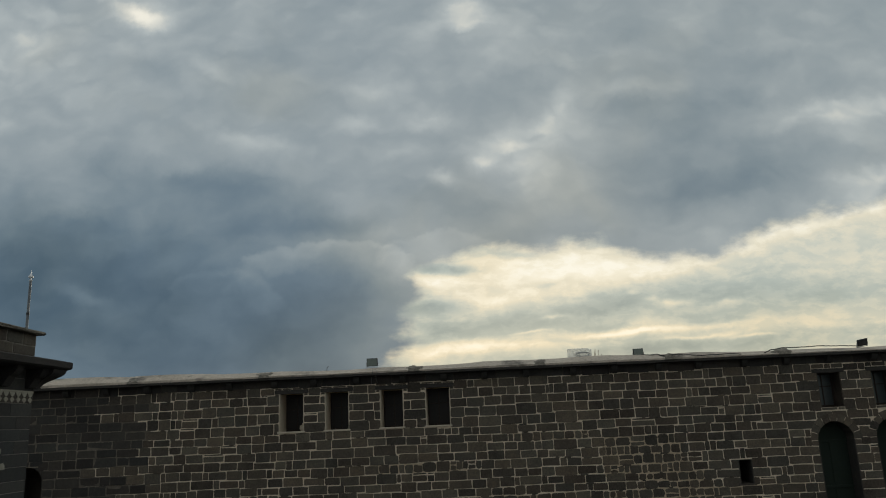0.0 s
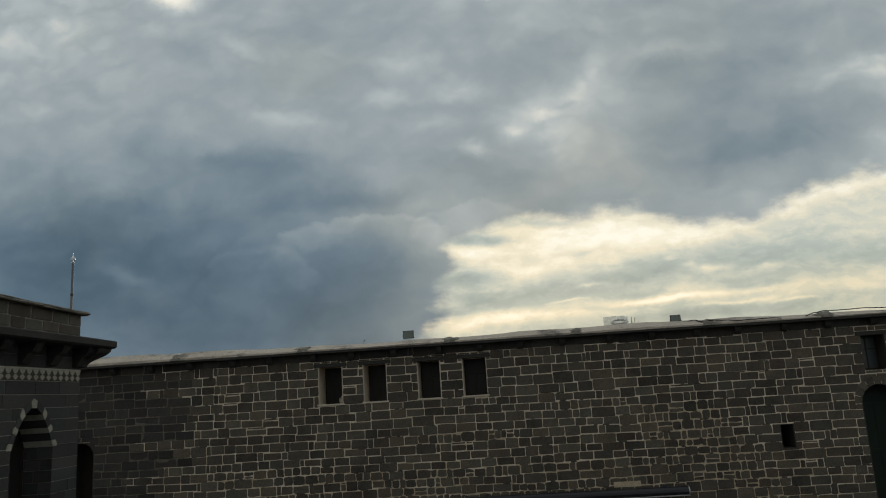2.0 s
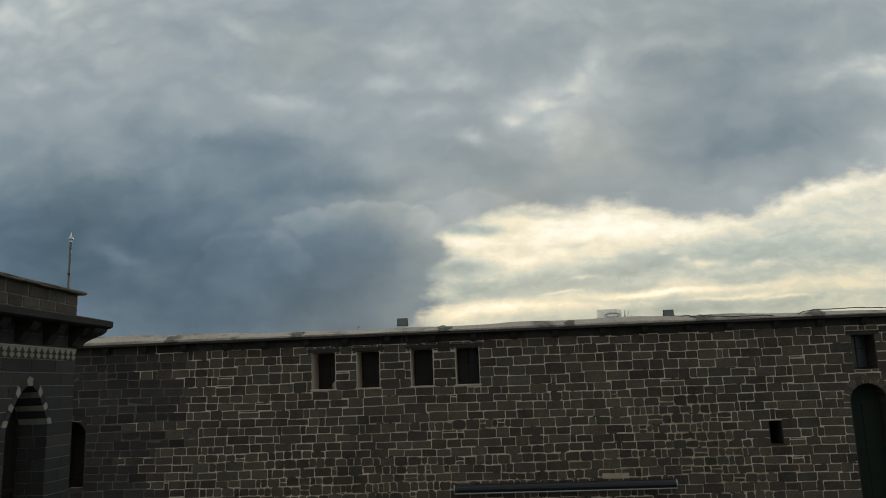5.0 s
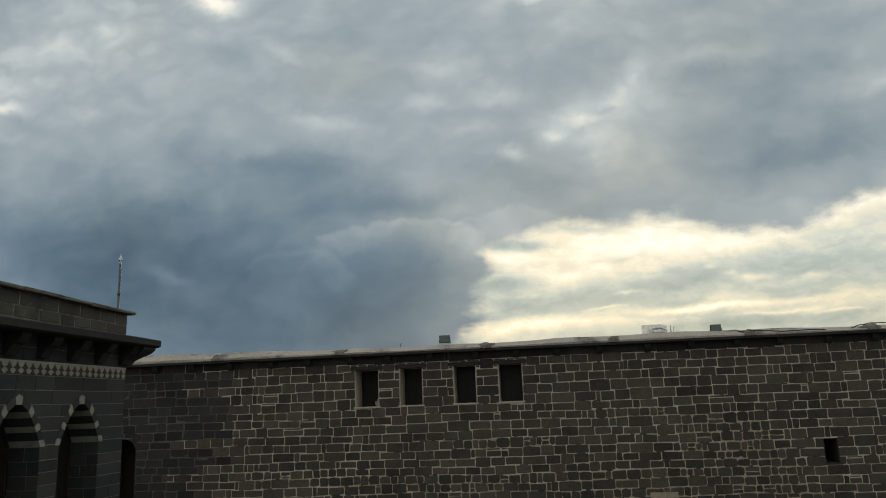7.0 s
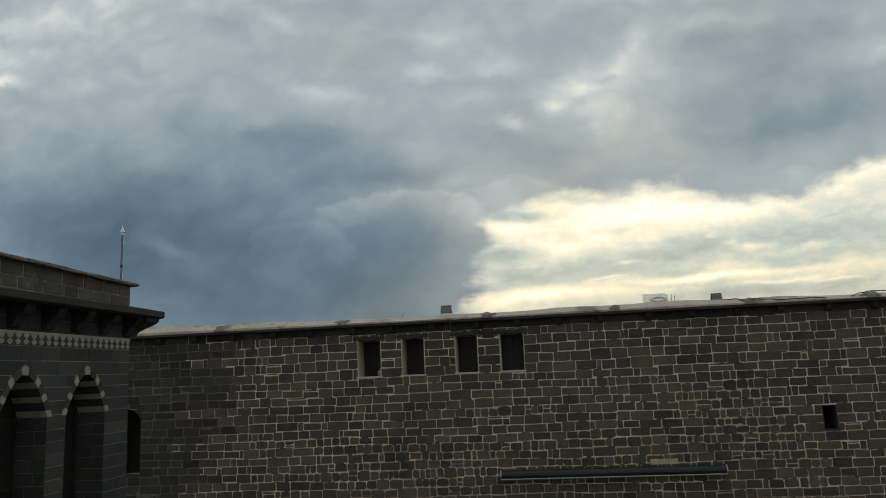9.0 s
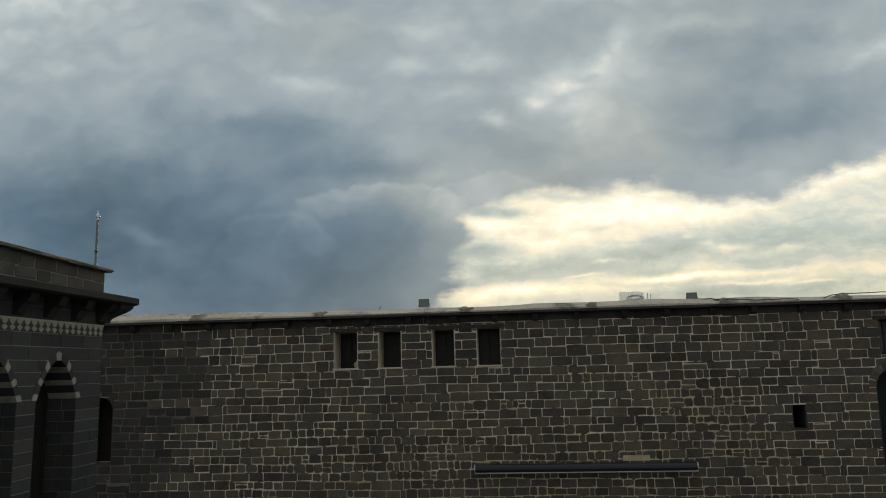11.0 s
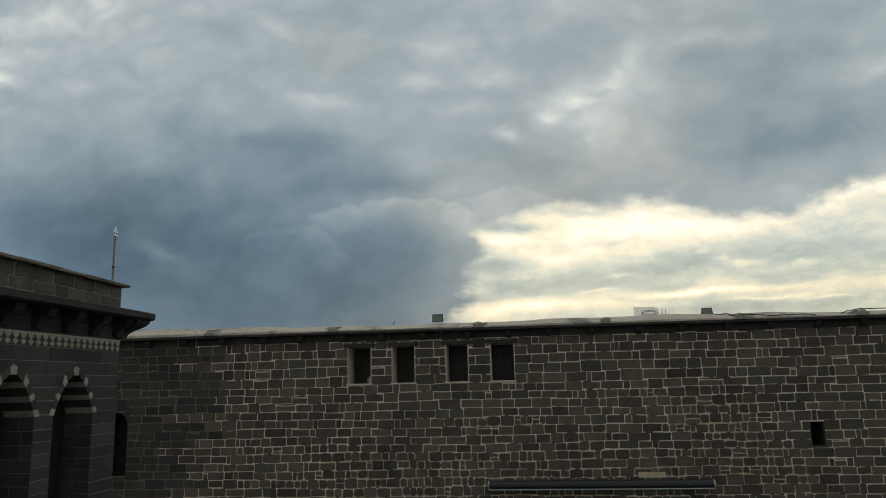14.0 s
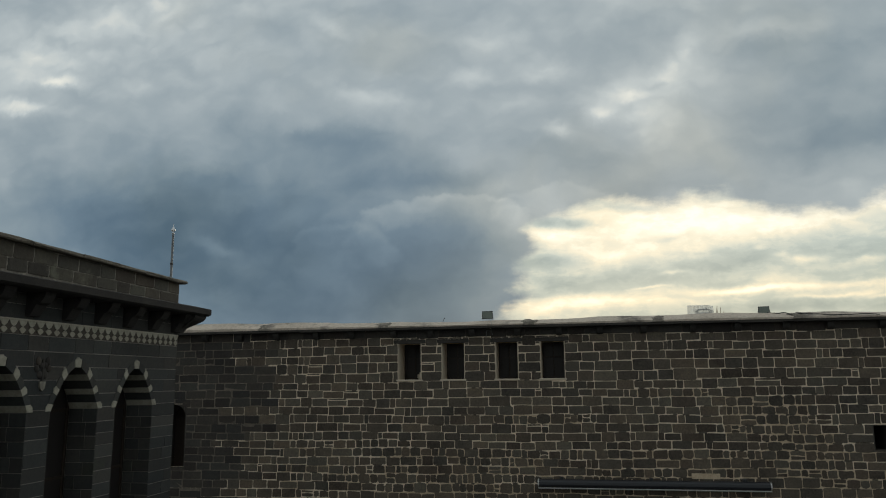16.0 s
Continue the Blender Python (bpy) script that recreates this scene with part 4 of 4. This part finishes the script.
def sloped(a0, a1, d0, d1, z0, z1):
    """A bar along the face whose upper and lower sides follow the rise of the parapet."""
    vs = [(FX + d, a, z + rise(a)) for a in (a0, a1) for d in (d0, d1) for z in (z0, z1)]
    return vs, [(0, 1, 3, 2), (4, 6, 7, 5), (0, 4, 5, 1), (2, 3, 7, 6), (0, 2, 6, 4), (1, 5, 7, 3)]


parapet = of_building(part("parapet", solid(prism([(1.2, TOP + 0.1), (END - 0.01, TOP + 0.1), (END - 0.01, 9.965), (1.2, 9.965 + rise(1.2))], on_face, -0.3, -0.01)), PARAPET_JOINT))
of_building(part("parapet_return", box(-14, FX - 0.3, END - 0.3, END - 0.01, TOP + 0.1, 9.965), ASHLAR_ROW), parapet)
coping = of_building(part("coping", box(-14, FX - 0.42, END - 0.42, END + 0.10, 9.965, 10.025, 0.015), COPING, label="thin weathered stone coping"))
rk = random.Random(3)
a = 1.2
while a < END + 0.09:
    b = min(a + rk.uniform(0.7, 1.2), END + 0.10)
    lift = rk.uniform(-0.006, 0.006)
    bm = solid(sloped(a + 0.004, b - 0.004, -0.42, 0.11 + rk.uniform(-0.015, 0.012), 9.965 + lift, 10.028 + lift))
    bmesh.ops.subdivide_edges(bm, edges=bm.edges[:], cuts=2)
    for v in bm.verts:
        v.co += Vector((rk.uniform(-0.008, 0.008), 0, rk.uniform(-0.006, 0.006)))
    bmesh.ops.bevel(bm, geom=[e for e in bm.edges if e.calc_face_angle(0) > 1.0], offset=0.012, segments=1, affect="EDGES")
    of_building(part("coping_slab", bm, COPING), coping)
    a = b

# carved ornament in one spandrel
orn = bmesh.new()
oy = 7.43
for s in (-1, 1):
    for r_, dy, dz in ((0.055, 0.10, 8.33), (0.045, 0.13, 8.22), (0.04, 0.05, 8.27), (0.05, 0.06, 8.13)):
        bmesh.ops.create_icosphere(orn, subdivisions=2, radius=1, matrix=Matrix.Translation((FX + 0.01, oy + s * dy, dz)) @ Matrix.Diagonal((0.03, r_, r_ * 1.25, 1)))
block(orn, FX + 0.002, FX + 0.03, oy - 0.02, oy + 0.02, 8.02, 8.36, 0.01)
ornament = of_building(part("carved_ornament", orn, DARK_BASALT, label="carved dark leaf ornament"))
of_building(part("pendant", solid(prism([(oy - 0.06, 8.03), (oy + 0.06, 8.03), (oy + 0.05, 7.93), (oy, 7.89), (oy - 0.05, 7.93)], on_face, 0.0, 0.035)), PALE), ornament)

# ---- loose things on the roofs and the wall ----


def floodlight(x, y, z, w, h, yaw, tilt, face, label, lean=0):
    """A flat LED flood lamp on a bent bracket; z is its foot."""
    lamp = empty("floodlight", (0, 0, 0))
    housing = bmesh.new()
    block(housing, -w / 2, w / 2, -0.03, 0.035, 0.03, 0.03 + h, 0.018)
    for k in range(7):
        a = -w / 2 + 0.04 + k * (w - 0.08) / 6
        block(housing, a - 0.006, a + 0.006, 0.03, 0.07, 0.06, h)
    part("housing", housing, BLACK_METAL, lamp)
    part("front_glass", box(-w / 2 + 0.02, w / 2 - 0.02, -0.036, -0.030, 0.05, h + 0.01, 0.003), face, lamp)
    br = bmesh.new()
    for s in (-1, 1):
        block(br, s * (w / 2 + 0.012) - 0.004, s * (w / 2 + 0.012) + 0.004, -0.02, 0.02, 0, 0.03 + h / 2, 0.002)
    block(br, -w / 2 - 0.016, w / 2 + 0.016, -0.02, 0.02, -0.004, 0.004, 0.002)
    part("bracket", br, GALV, lamp)
    lamp.matrix_world = pose(x, y, z, tilt, lean, yaw)
    return tagged(lamp, label, "floodlight", "floodlights on the roof edge")


floodlight(-3.34, 24.08, 10.10, 0.39, 0.28, 0, 0, LAMP_GLASS, "square flood lamp with greenish front glass on roof edge")
floodlight(6.05, 24.08, 10.02, 0.36, 0.27, 0, 0, LAMP_GLASS, "square flood lamp with greenish front glass on roof edge")
floodlight(13.80, 24.05, 10.03, 0.40, 0.24, 12, 24, BLACK_METAL, "black flood lamp tilted back on the roof edge", -10)


def spout(x):
    """A short stone waterspout that breaks the eave, with a mortared hump behind it."""
    s = empty("waterspout", (x, 23.62, 9.86))
    bm = solid(prism([(-0.22, 0.0), (0.20, 0.0), (0.17, 0.06), (0.08, 0.12), (0.05, 0.08), (-0.06, 0.07), (-0.09, 0.13), (-0.18, 0.07)], lambda a, d, z: (a, d, z), -0.06, 0.35))
    part("channel", bm, CEMENT_DARK, s)
    hump = bmesh.new()
    bmesh.ops.create_icosphere(hump, subdivisions=3, radius=1)
    for v in hump.verts:
        k = noise.noise(v.co * 1.7 + Vector((x, 0, 0))) + 0.4 * noise.noise(v.co * 5 + Vector((0, x, 0)))
        v.co = Vector((v.co.x * 0.33 * (1 + 0.45 * k), v.co.y * 0.22 + 0.24, v.co.z * 0.135 * (1 + 0.5 * k) + 0.075))
    part("mortar_hump", hump, CEMENT_DARK, s)
    return tagged(s, "dark stone waterspout breaking the cement roof lip", "waterspout", "waterspouts along the eave")


CEMENT_DARK = weathered("stained_cement", [(0.10, 0.09, 0.076), (0.24, 0.215, 0.18), (0.45, 0.40, 0.335)], 0.4, (2.5, 12), bump=0.6)
for x in (-11.7, -7.08, -1.84, 2.54, 7.04, 10.94):
    spout(x)

# rolled awning under the courses
awning = empty("rolled_awning", (2.05, 23.8, 4.5))
profile = [(23.99, 4.60), (23.94, 4.625), (23.86, 4.63), (23.78, 4.61), (23.73, 4.55), (23.72, 4.47), (23.74, 4.41), (23.82, 4.37), (23.99, 4.37)]


def of_awning(ob):
    ob.parent, ob.matrix_parent_inverse = awning, Matrix.Translation((-2.05, -23.8, -4.5))


of_awning(part("cassette", solid(prism(profile, lambda a, d, z: (d, a, z), -1.66, 5.74)), NAVY))
for a, b in ((-1.70, -1.66), (5.74, 5.78)):
    of_awning(part("end_cap", solid(prism([((p - 23.86) * 1.06 + 23.855, (z - 4.5) * 1.06 + 4.5) for p, z in profile], lambda p, d, z: (d, p, z), a, b)), ALU))
of_awning(part("front_bar", box(-1.68, 5.76, 23.70, 23.76, 4.335, 4.372, 0.01), ALU, label="pale metal front bar"))
for a in (-0.9, 2.05, 5.0):
    of_awning(part("wall_bracket", box(a - 0.06, a + 0.06, 23.90, 23.995, 4.625, 4.70, 0.01), BLACK_METAL))
tagged(awning, "dark navy rolled awning cassette with pale front bar on the wall", "awning")

# pale plaster repair over the awning
plate = bmesh.new()
block(plate, 3.35, 4.25, 23.978, 23.99, 4.68, 4.86, 0.006)
part("plaster_patch", plate, MUD, wall_north)

# thin flex under the first flood lamp
flex = empty("lamp_flex", (-3.3, 23.6, 10.05))
tube("wire", [(0.0, 0.40, 0.06), (0.02, 0.10, -0.05), (0.03, -0.01, -0.16), (-0.04, 0.12, -0.42), (-0.08, 0.33, -0.62)], 0.007, GALV, flex)
tube("wire", [(0.10, 0.40, 0.06), (0.13, 0.08, -0.06), (0.16, -0.01, -0.16), (0.12, 0.15, -0.38), (0.14, 0.36, -0.50)], 0.007, GALV, flex)
tagged(flex, "thin pale lamp wires hanging over the eave", "cable")

# crumpled pale sack left on the sill inside the first window
sack = bmesh.new()
bmesh.ops.create_icosphere(sack, subdivisions=3, radius=1)
for v in sack.verts:
    k = 1 + 0.35 * noise.noise(v.co * 2.3)
    v.co = Vector((v.co.x * 0.13, v.co.y * 0.09, max(v.co.z, -0.8) * 0.13 + 0.104)) * k
sack_ob = part("sack", sack, PLASTER)
sack_ob.location = (-5.97, 24.85, SILL + 0.027)
tagged(sack_ob, "crumpled pale sack on the window sill", "sack")

# finial pole at the corner of the parapet
pole = empty("finial_pole", (-8.08, 10.98, 10.026))
part("pole", turned([(0.030, 0.0), (0.030, 0.04), (0.024, 0.05), (0.022, 0.92)], (0, 0, 0), 12), GALV, pole)
part("clamp", turned([(0.03, 0.30), (0.031, 0.34)], (0, 0, 0), 12), BLACK_METAL, pole)
part("finial", turned([(0.016, 0.92), (0.030, 0.945), (0.030, 0.955), (0.014, 0.965), (0.014, 0.985), (0.042, 1.0), (0.044, 1.025), (0.026, 1.05), (0.012, 1.075), (0.004, 1.14)], (0, 0, 0), 14), SILVER, pole, "small silver onion finial")
tagged(pole, "thin grey steel pole with a silver finial on the parapet", "pole")

# clear sheet with coiled hose on the roof
bundle = empty("plastic_covered_bundle", (4.2, 24.6, 10.11))
sb = bmesh.new()
cols = []
for i in range(13):
    a = -0.55 + 0.85 * i / 12
    cols.append([sb.verts.new((a + 0.01 * math.sin(7 * i), 0.10 * math.cos(q) + 0.012 * math.sin(3.1 * i + q * 4), (0.36 - 0.04 * (i > 10)) * math.sin(q) ** 0.6 if q > 0 else 0)) for q in (0.0, 0.4, 0.8, 1.2, math.pi / 2, 1.95, 2.35, 2.75, math.pi - 0.001)])
for c0, c1 in zip(cols, cols[1:]):
    for i in range(8):
        sb.faces.new((c0[i], c0[i + 1], c1[i + 1], c1[i]))
part("clear_sheet", sb, SHEET, bundle, "clouded clear plastic sheet")
coil = [(0.0 + 0.33 * math.cos(q) * (1 - q / 60), 0.02 * math.sin(3 * q), 0.11 + 0.075 * math.sin(q) + 0.003 * q) for q in (k * 0.35 for k in range(54))]
tube("hose", coil, 0.009, CABLE, bundle)
for k, (a, h, lean) in enumerate(((0.40, 0.30, 0.05), (0.47, 0.22, -0.04), (0.53, 0.26, 0.03), (0.62, 0.12, 0.05))):
    tube("stick", [(a, 0, 0), (a + lean, 0.02, h)], 0.012, PLASTER, bundle)
tagged(bundle, "clear plastic sheet over coiled hose on the roof", "bundle")

# cables that lie over the roof lip
rc = random.Random(8)


def cable(points, label):
    pts = []
    for p, q in zip(points, points[1:]):
        for k in range(8):
            f = k / 8
            s = f * f * (3 - 2 * f)
            pts.append((p[0] + (q[0] - p[0]) * f, p[1] + (q[1] - p[1]) * s, p[2] + (q[2] - p[2]) * s + rc.uniform(-0.004, 0.004)))
    pts.append(points[-1])
    c = empty("power_cable", points[0])
    ob = tube("sheath", pts, 0.016, CABLE)
    ob.parent, ob.matrix_parent_inverse = c, Matrix.Translation([-v for v in points[0]])
    tagged(c, label, "cable")


cable([(6.1, 24.06, 10.10), (6.45, 23.96, 10.07), (6.62, 23.84, 10.08), (6.8, 23.72, 10.01), (7.2, 23.66, 10.02), (7.6, 23.64, 9.99), (8.1, 23.62, 9.95), (8.7, 23.60, 9.955), (9.1, 23.60, 9.96), (9.45, 23.60, 9.93)], "black power cable sagging over the roof lip")
cable([(10.3, 23.75, 9.96), (10.6, 23.8, 10.05), (11.0, 23.85, 10.10), (11.5, 24.0, 10.10), (12.3, 24.05, 10.12), (13.0, 24.05, 10.09), (13.7, 24.06, 10.06)], "black power cable looping to the flood lamp")
stalk = empty("dry_stalk", (-4.95, 23.95, 10.06))
tube("stem", [(0, 0, -0.02), (0.02, 0, 0.08), (0.07, 0, 0.13)], 0.010, TWIG, stalk)
tagged(stalk, "short dry weed stalk on the roof lip", "weed")

# ---- stones of the arcaded building ----
rs = random.Random(21)
z_rows = [8.705, 8.475, 8.25, 8.05, 7.83, 7.605, 7.37, 7.18, 6.98, 6.78, 6.57, 6.36, 6.15, 5.93, 5.72, 5.5, 5.28, 5.06, 4.84, 4.6]
rest_pieces = []
for z1, z0 in zip(z_rows, z_rows[1:]):
    hz = []
    for m in ARCHES:
        hw = max(ogive_half_width(z1, HALF + RING, SPRING, RISE + 0.12), ogive_half_width(z0, HALF, SPRING, RISE) + 0.02)
        if z1 < SPRING + 0.05:
            hw = HALF + 0.003
        if hw > 0.03:
            hz.append((m - hw, m + hw, z0 - 1, z1 + 1))
    for s0, s1 in free_spans(1.2, END, z0, z1, hz, 0.0):
        a = s0
        while a < s1 - 0.02:
            b = a + rs.uniform(0.38, 0.8)
            if s1 - b < 0.22:
                b = s1
            g = rs.uniform(0.004, 0.0075)
            d = rs.uniform(0.004, 0.009)
            q = prism([(a + g, z0 + g), (b - g, z0 + g), (b - g, z1 - g), (a + g, z1 - g)], on_face, -0.01, d)
            if z0 > 6.3 and a > 5.0:
                of_building(part("ashlar_stone", solid(q), ASHLAR), wall)
            else:
                rest_pieces.append(q)
            a = b
for a0, a1, z0, z1 in ((1.2, END, 8.935, 9.14), (1.2, END, 9.145, TOP - 0.055)):
    a = a0
    while a < a1 - 0.02:
        b = min(a + rs.uniform(0.4, 0.8), a1)
        rest_pieces.append(prism([(a + 0.004, z0), (b - 0.004, z0), (b - 0.004, z1), (a + 0.004, z1)], on_face, -0.01, 0.006))
        a = b
tagged(of_building(part("ashlar_masonry", solid(joined(rest_pieces)), ASHLAR_ROW)), kind="stuff")
for z0, z1 in ((9.56, 9.745), (9.75, 9.963)):
    a = 1.2
    while a < END - 0.03:
        b = a + rs.uniform(0.28, 0.62)
        if END - b < 0.2:
            b = END
        g = rs.uniform(0.004, 0.009)
        st = rough_stone(rs, a + g, b - g, z0 + g + rise(a) * 0.6, z1 - g + rise(a) * 0.9, 0.008, 0.08, lambda p, d, z: (FX - 0.01 + d, p, z), 0.006)
        of_building(part("parapet_stone", st, PARAPET_STONE), parapet)
        a = b

# ---- stones of the north wall ----
rw = random.Random(77)
courses = [9.80, 9.50, 9.205, 8.90, 8.60, 8.26, 7.925, 7.65, 7.36, 7.05, 6.76, 6.45, 6.15, 5.87, 5.60, 5.30, 5.01, 4.73, 4.42, 4.12, 3.82, 3.54, 3.24, 2.95, 2.6, 2.25, 1.9, 1.5, 1.1, 0.7, 0.3, 0.0]
RUBBLE = [(4.4, 7.2, 6.0, 7.4), (1.4, 4.0, 7.3, 7.66), (-1.0, 5.4, 5.25, 5.62), (5.6, 8.0, 4.9, 6.2), (-7.4, -2.0, 5.2, 5.62), (-9.5, -3.0, 4.4, 4.75), (-3.6, -0.2, 6.4, 6.8), (0.0, 3.5, 4.72, 5.02)]
blockers = list(rect_holes)
leftovers = [(m + e0, m + e1, 6.765, s - 0.006) for m, h, s, r, low in DOORS[:2] for e0, e1 in ((-h - 0.23, -h), (h, h + 0.23))]
leftovers += [(SLOT[0], SLOT[1], 5.605, 5.625), (SLOT[0] - 0.02, SLOT[1] + 0.02, 6.44, 6.455)]
for m, h, s, r, low in DOORS:
    blockers.append((m - h, m + h, low, s))
    for k in range(6):
        z0, z1 = s + k * (r + 0.27) / 6, s + (k + 1) * (r + 0.27) / 6
        hw = arch_half_width(z1 if low < 1 else z0, h + (0.22 if low < 1 else 0.0), s, r + (0.24 if low < 1 else 0.0))
        blockers.append((m - hw, m + hw, z0, z1))
for a, b in SMALL_WINDOWS:
    blockers.append((a - 0.155, b + 0.155, HEAD, HEAD + 0.12))
    leftovers += [(a - 0.155, b + 0.155, HEAD + 0.13, 9.49), (a - 0.02, b + 0.02, 7.93, SILL - 0.03), (a - 0.15, a - 0.004, 9.215, HEAD - 0.006), (b + 0.004, b + 0.15, 9.215, HEAD - 0.006)]
for a, b in TALL_WINDOWS:
    blockers.append((a - 0.155, b + 0.155, 9.20, 9.32))
    leftovers += [(a - 0.155, b + 0.155, 9.34, 9.49), (a - 0.01, b + 0.01, 7.93, 8.015)]
for i, (p, q, u, v) in enumerate(RUBBLE):
    part("mud_bedding", box(p + 0.1, q + 0.05, 23.9975 - 0.0002 * i, 24.0 + 0.001 * i, u + 0.05, v - 0.05), MUD, wall_north)
# the lower courses were rebuilt in brown mud mortar, in ragged lengths
for z1, z0 in zip(courses, courses[1:]):
    a = -11.0
    while z1 < 5.75 and a < 10:
        b = a + rw.uniform(0.8, 3.0)
        if rw.random() < 0.72:
            part("mud_bedding", box(a, b, 23.9985, 24.0, z0 + 0.002, z1 - 0.002), MUD, wall_north)
        a = b
part("sill_stone", box(SLOT[0] - 0.08, SLOT[1] + 0.08, 23.985, 24.3, 5.588, 5.634, 0.006), BASALT, wall_north)
stretch = lambda a, z: -9.0 < a < 4.6 and 6.4 < z < 9.3
# older masonry at the west end lies in dark bedding, toothed into the rest
old_edge = [-12.1 + rw.uniform(-1.6, 1.1) for _ in courses]
for row, (z1, z0) in enumerate(zip(courses, courses[1:])):
    for s0, s1 in free_spans(-24, old_edge[row], z0, z1, [h for h in arch_holes if h[0] < 0], 0.0):
        part("dark_bedding", box(s0, s1, 23.995, 24.0, z0 + 0.001, z1 - 0.001), DIM_MORTAR, wall_north)
low_m, low_h, low_s, low_r, low_z = DOORS[2]
part("dark_bedding", box(low_m - low_h - 0.03, low_m + low_h + 0.03, 23.994, 24.0, low_s + low_r + 0.01, 7.359), DIM_MORTAR, wall_north)
part("window_sill", box(low_m - low_h + 0.002, low_m + low_h - 0.002, 23.985, 24.45, low_z - 0.03, low_z + 0.045), DARK_BASALT, wall_north)
count = 0
loose, aged, top_row = [], [], []


def wave(a, z):
    """How a bed joint wanders along the wall."""
    return 0.026 * math.sin(a * 0.62 + z * 2.1) + 0.017 * math.sin(a * 1.9 + z * 7) + 0.012 * math.sin(a * 4.3 + z * 13)


for row, (z1, z0) in enumerate(zip(courses, courses[1:])):
    for s0, s1 in free_spans(-24, 24, z0, z1, blockers, 0.0):
        a = s0
        while a < s1 - 0.02:
            mid = (z0 + z1) / 2
            rub = any(p + 0.3 * math.sin(z0 * 9) <= a <= q + 0.4 * math.sin(z0 * 7) and u <= mid <= v for p, q, u, v in RUBBLE)
            rub = rub or (mid < 5.75 and -10.8 < a < 9.0 and noise.noise(Vector((a * 0.45, 3.0, row * 1.7))) > 0.04)
            tight = row == 0 or a < old_edge[row] - 0.2
            if tight:
                w = rw.uniform(0.5, 1.05) if row == 0 else rw.uniform(0.3, 0.9)
            elif rub:
                w = rw.uniform(0.18, 0.5)
            else:
                w = rw.uniform(0.13, 0.26) if rw.random() < 0.15 else rw.triangular(0.32, 0.84, 0.5)
            b = a + w
            if s1 - b < 0.17:
                b = s1
            g = rw.uniform(0.003, 0.008) if row == 0 else rw.uniform(0.006, 0.012) if tight else rw.uniform(0.007, 0.014) if rub else rw.uniform(0.0055, 0.011)
            m0 = (a + b) / 2
            zt, zb = z1 + (wave(m0, z1) if row else 0), z0 + wave(m0, z0)
            lots = [(zb + g, zt - g)]
            roll = rw.random()
            if rub and roll < 0.08:
                cut = zb + (zt - zb) * rw.uniform(0.4, 0.6)
                lots = [(zb + g, cut - g * 0.7), (cut + g * 0.7, zt - g)]
            elif not rub and not tight and roll < 0.025:
                lots = [(zb + g, zt - g - 0.075), (zt - g - 0.05, zt - g)]
            for l0, l1 in lots:
                r0 = 0.016 if rub else 0.006 if tight else 0.008
                dz0, dz1 = rw.uniform(0, r0), rw.uniform(0, r0)
                if b - a < 2 * g + 0.05 or l1 - l0 < 0.03:
                    continue
                st = rough_stone(rw, a + g, b - g, l0 + dz0, l1 - dz1, 0.013, 0.13 if rub else 0.06 if tight else 0.075, on_wall, 0.017 if rub else 0.005 if tight else 0.009)
                if stretch(a, l0) and count < 300:
                    count += 1
                    part("stone", st, BASALT, wall_north)
                else:
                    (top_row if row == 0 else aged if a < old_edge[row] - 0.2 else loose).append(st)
            a = b
for a0, a1, z0, z1 in leftovers:
    a = a0
    while a < a1 - 0.02 and z1 - z0 > 0.04:
        b = a + rw.uniform(0.2, 0.6)
        if a1 - b < 0.15:
            b = a1
        loose.append(rough_stone(rw, a + 0.008, b - 0.008, z0 + 0.004, z1 - 0.004, 0.012, 0.14, on_wall, 0.006))
        a = b
aged.append(rough_stone(rw, low_m - low_h, low_m + 0.05, low_s + low_r + 0.025, 7.35, 0.012, 0.1, on_wall, 0.004))
aged.append(rough_stone(rw, low_m + 0.07, low_m + low_h, low_s + low_r + 0.025, 7.35, 0.012, 0.1, on_wall, 0.004))
for _ in range(420):
    a, row = rw.uniform(-11, 23), rw.randrange(1, 20)
    z = courses[row]
    near = any(p - 0.5 < a < q + 0.5 and u - 0.2 < z < v + 0.2 for p, q, u, v in RUBBLE)
    if (not near and rw.random() < 0.6) or any(p - 0.2 < a < q + 0.2 and u - 0.2 < z < v + 0.2 for p, q, u, v in blockers):
        continue
    w, h = rw.uniform(0.05, 0.16), rw.uniform(0.018, 0.034)
    z += wave(a, z)
    loose.append(rough_stone(rw, a - w, a + w, z - h, z + h, 0.016, 0.3, on_wall, 0.006))
tagged(part("stonework", joined(loose), BASALT_ROW, wall_north), kind="stuff")
tagged(part("old_masonry", joined(aged), DARK_BASALT, wall_north), kind="stuff")
# top course and its bedding are darkened for the eave's shade and dirt
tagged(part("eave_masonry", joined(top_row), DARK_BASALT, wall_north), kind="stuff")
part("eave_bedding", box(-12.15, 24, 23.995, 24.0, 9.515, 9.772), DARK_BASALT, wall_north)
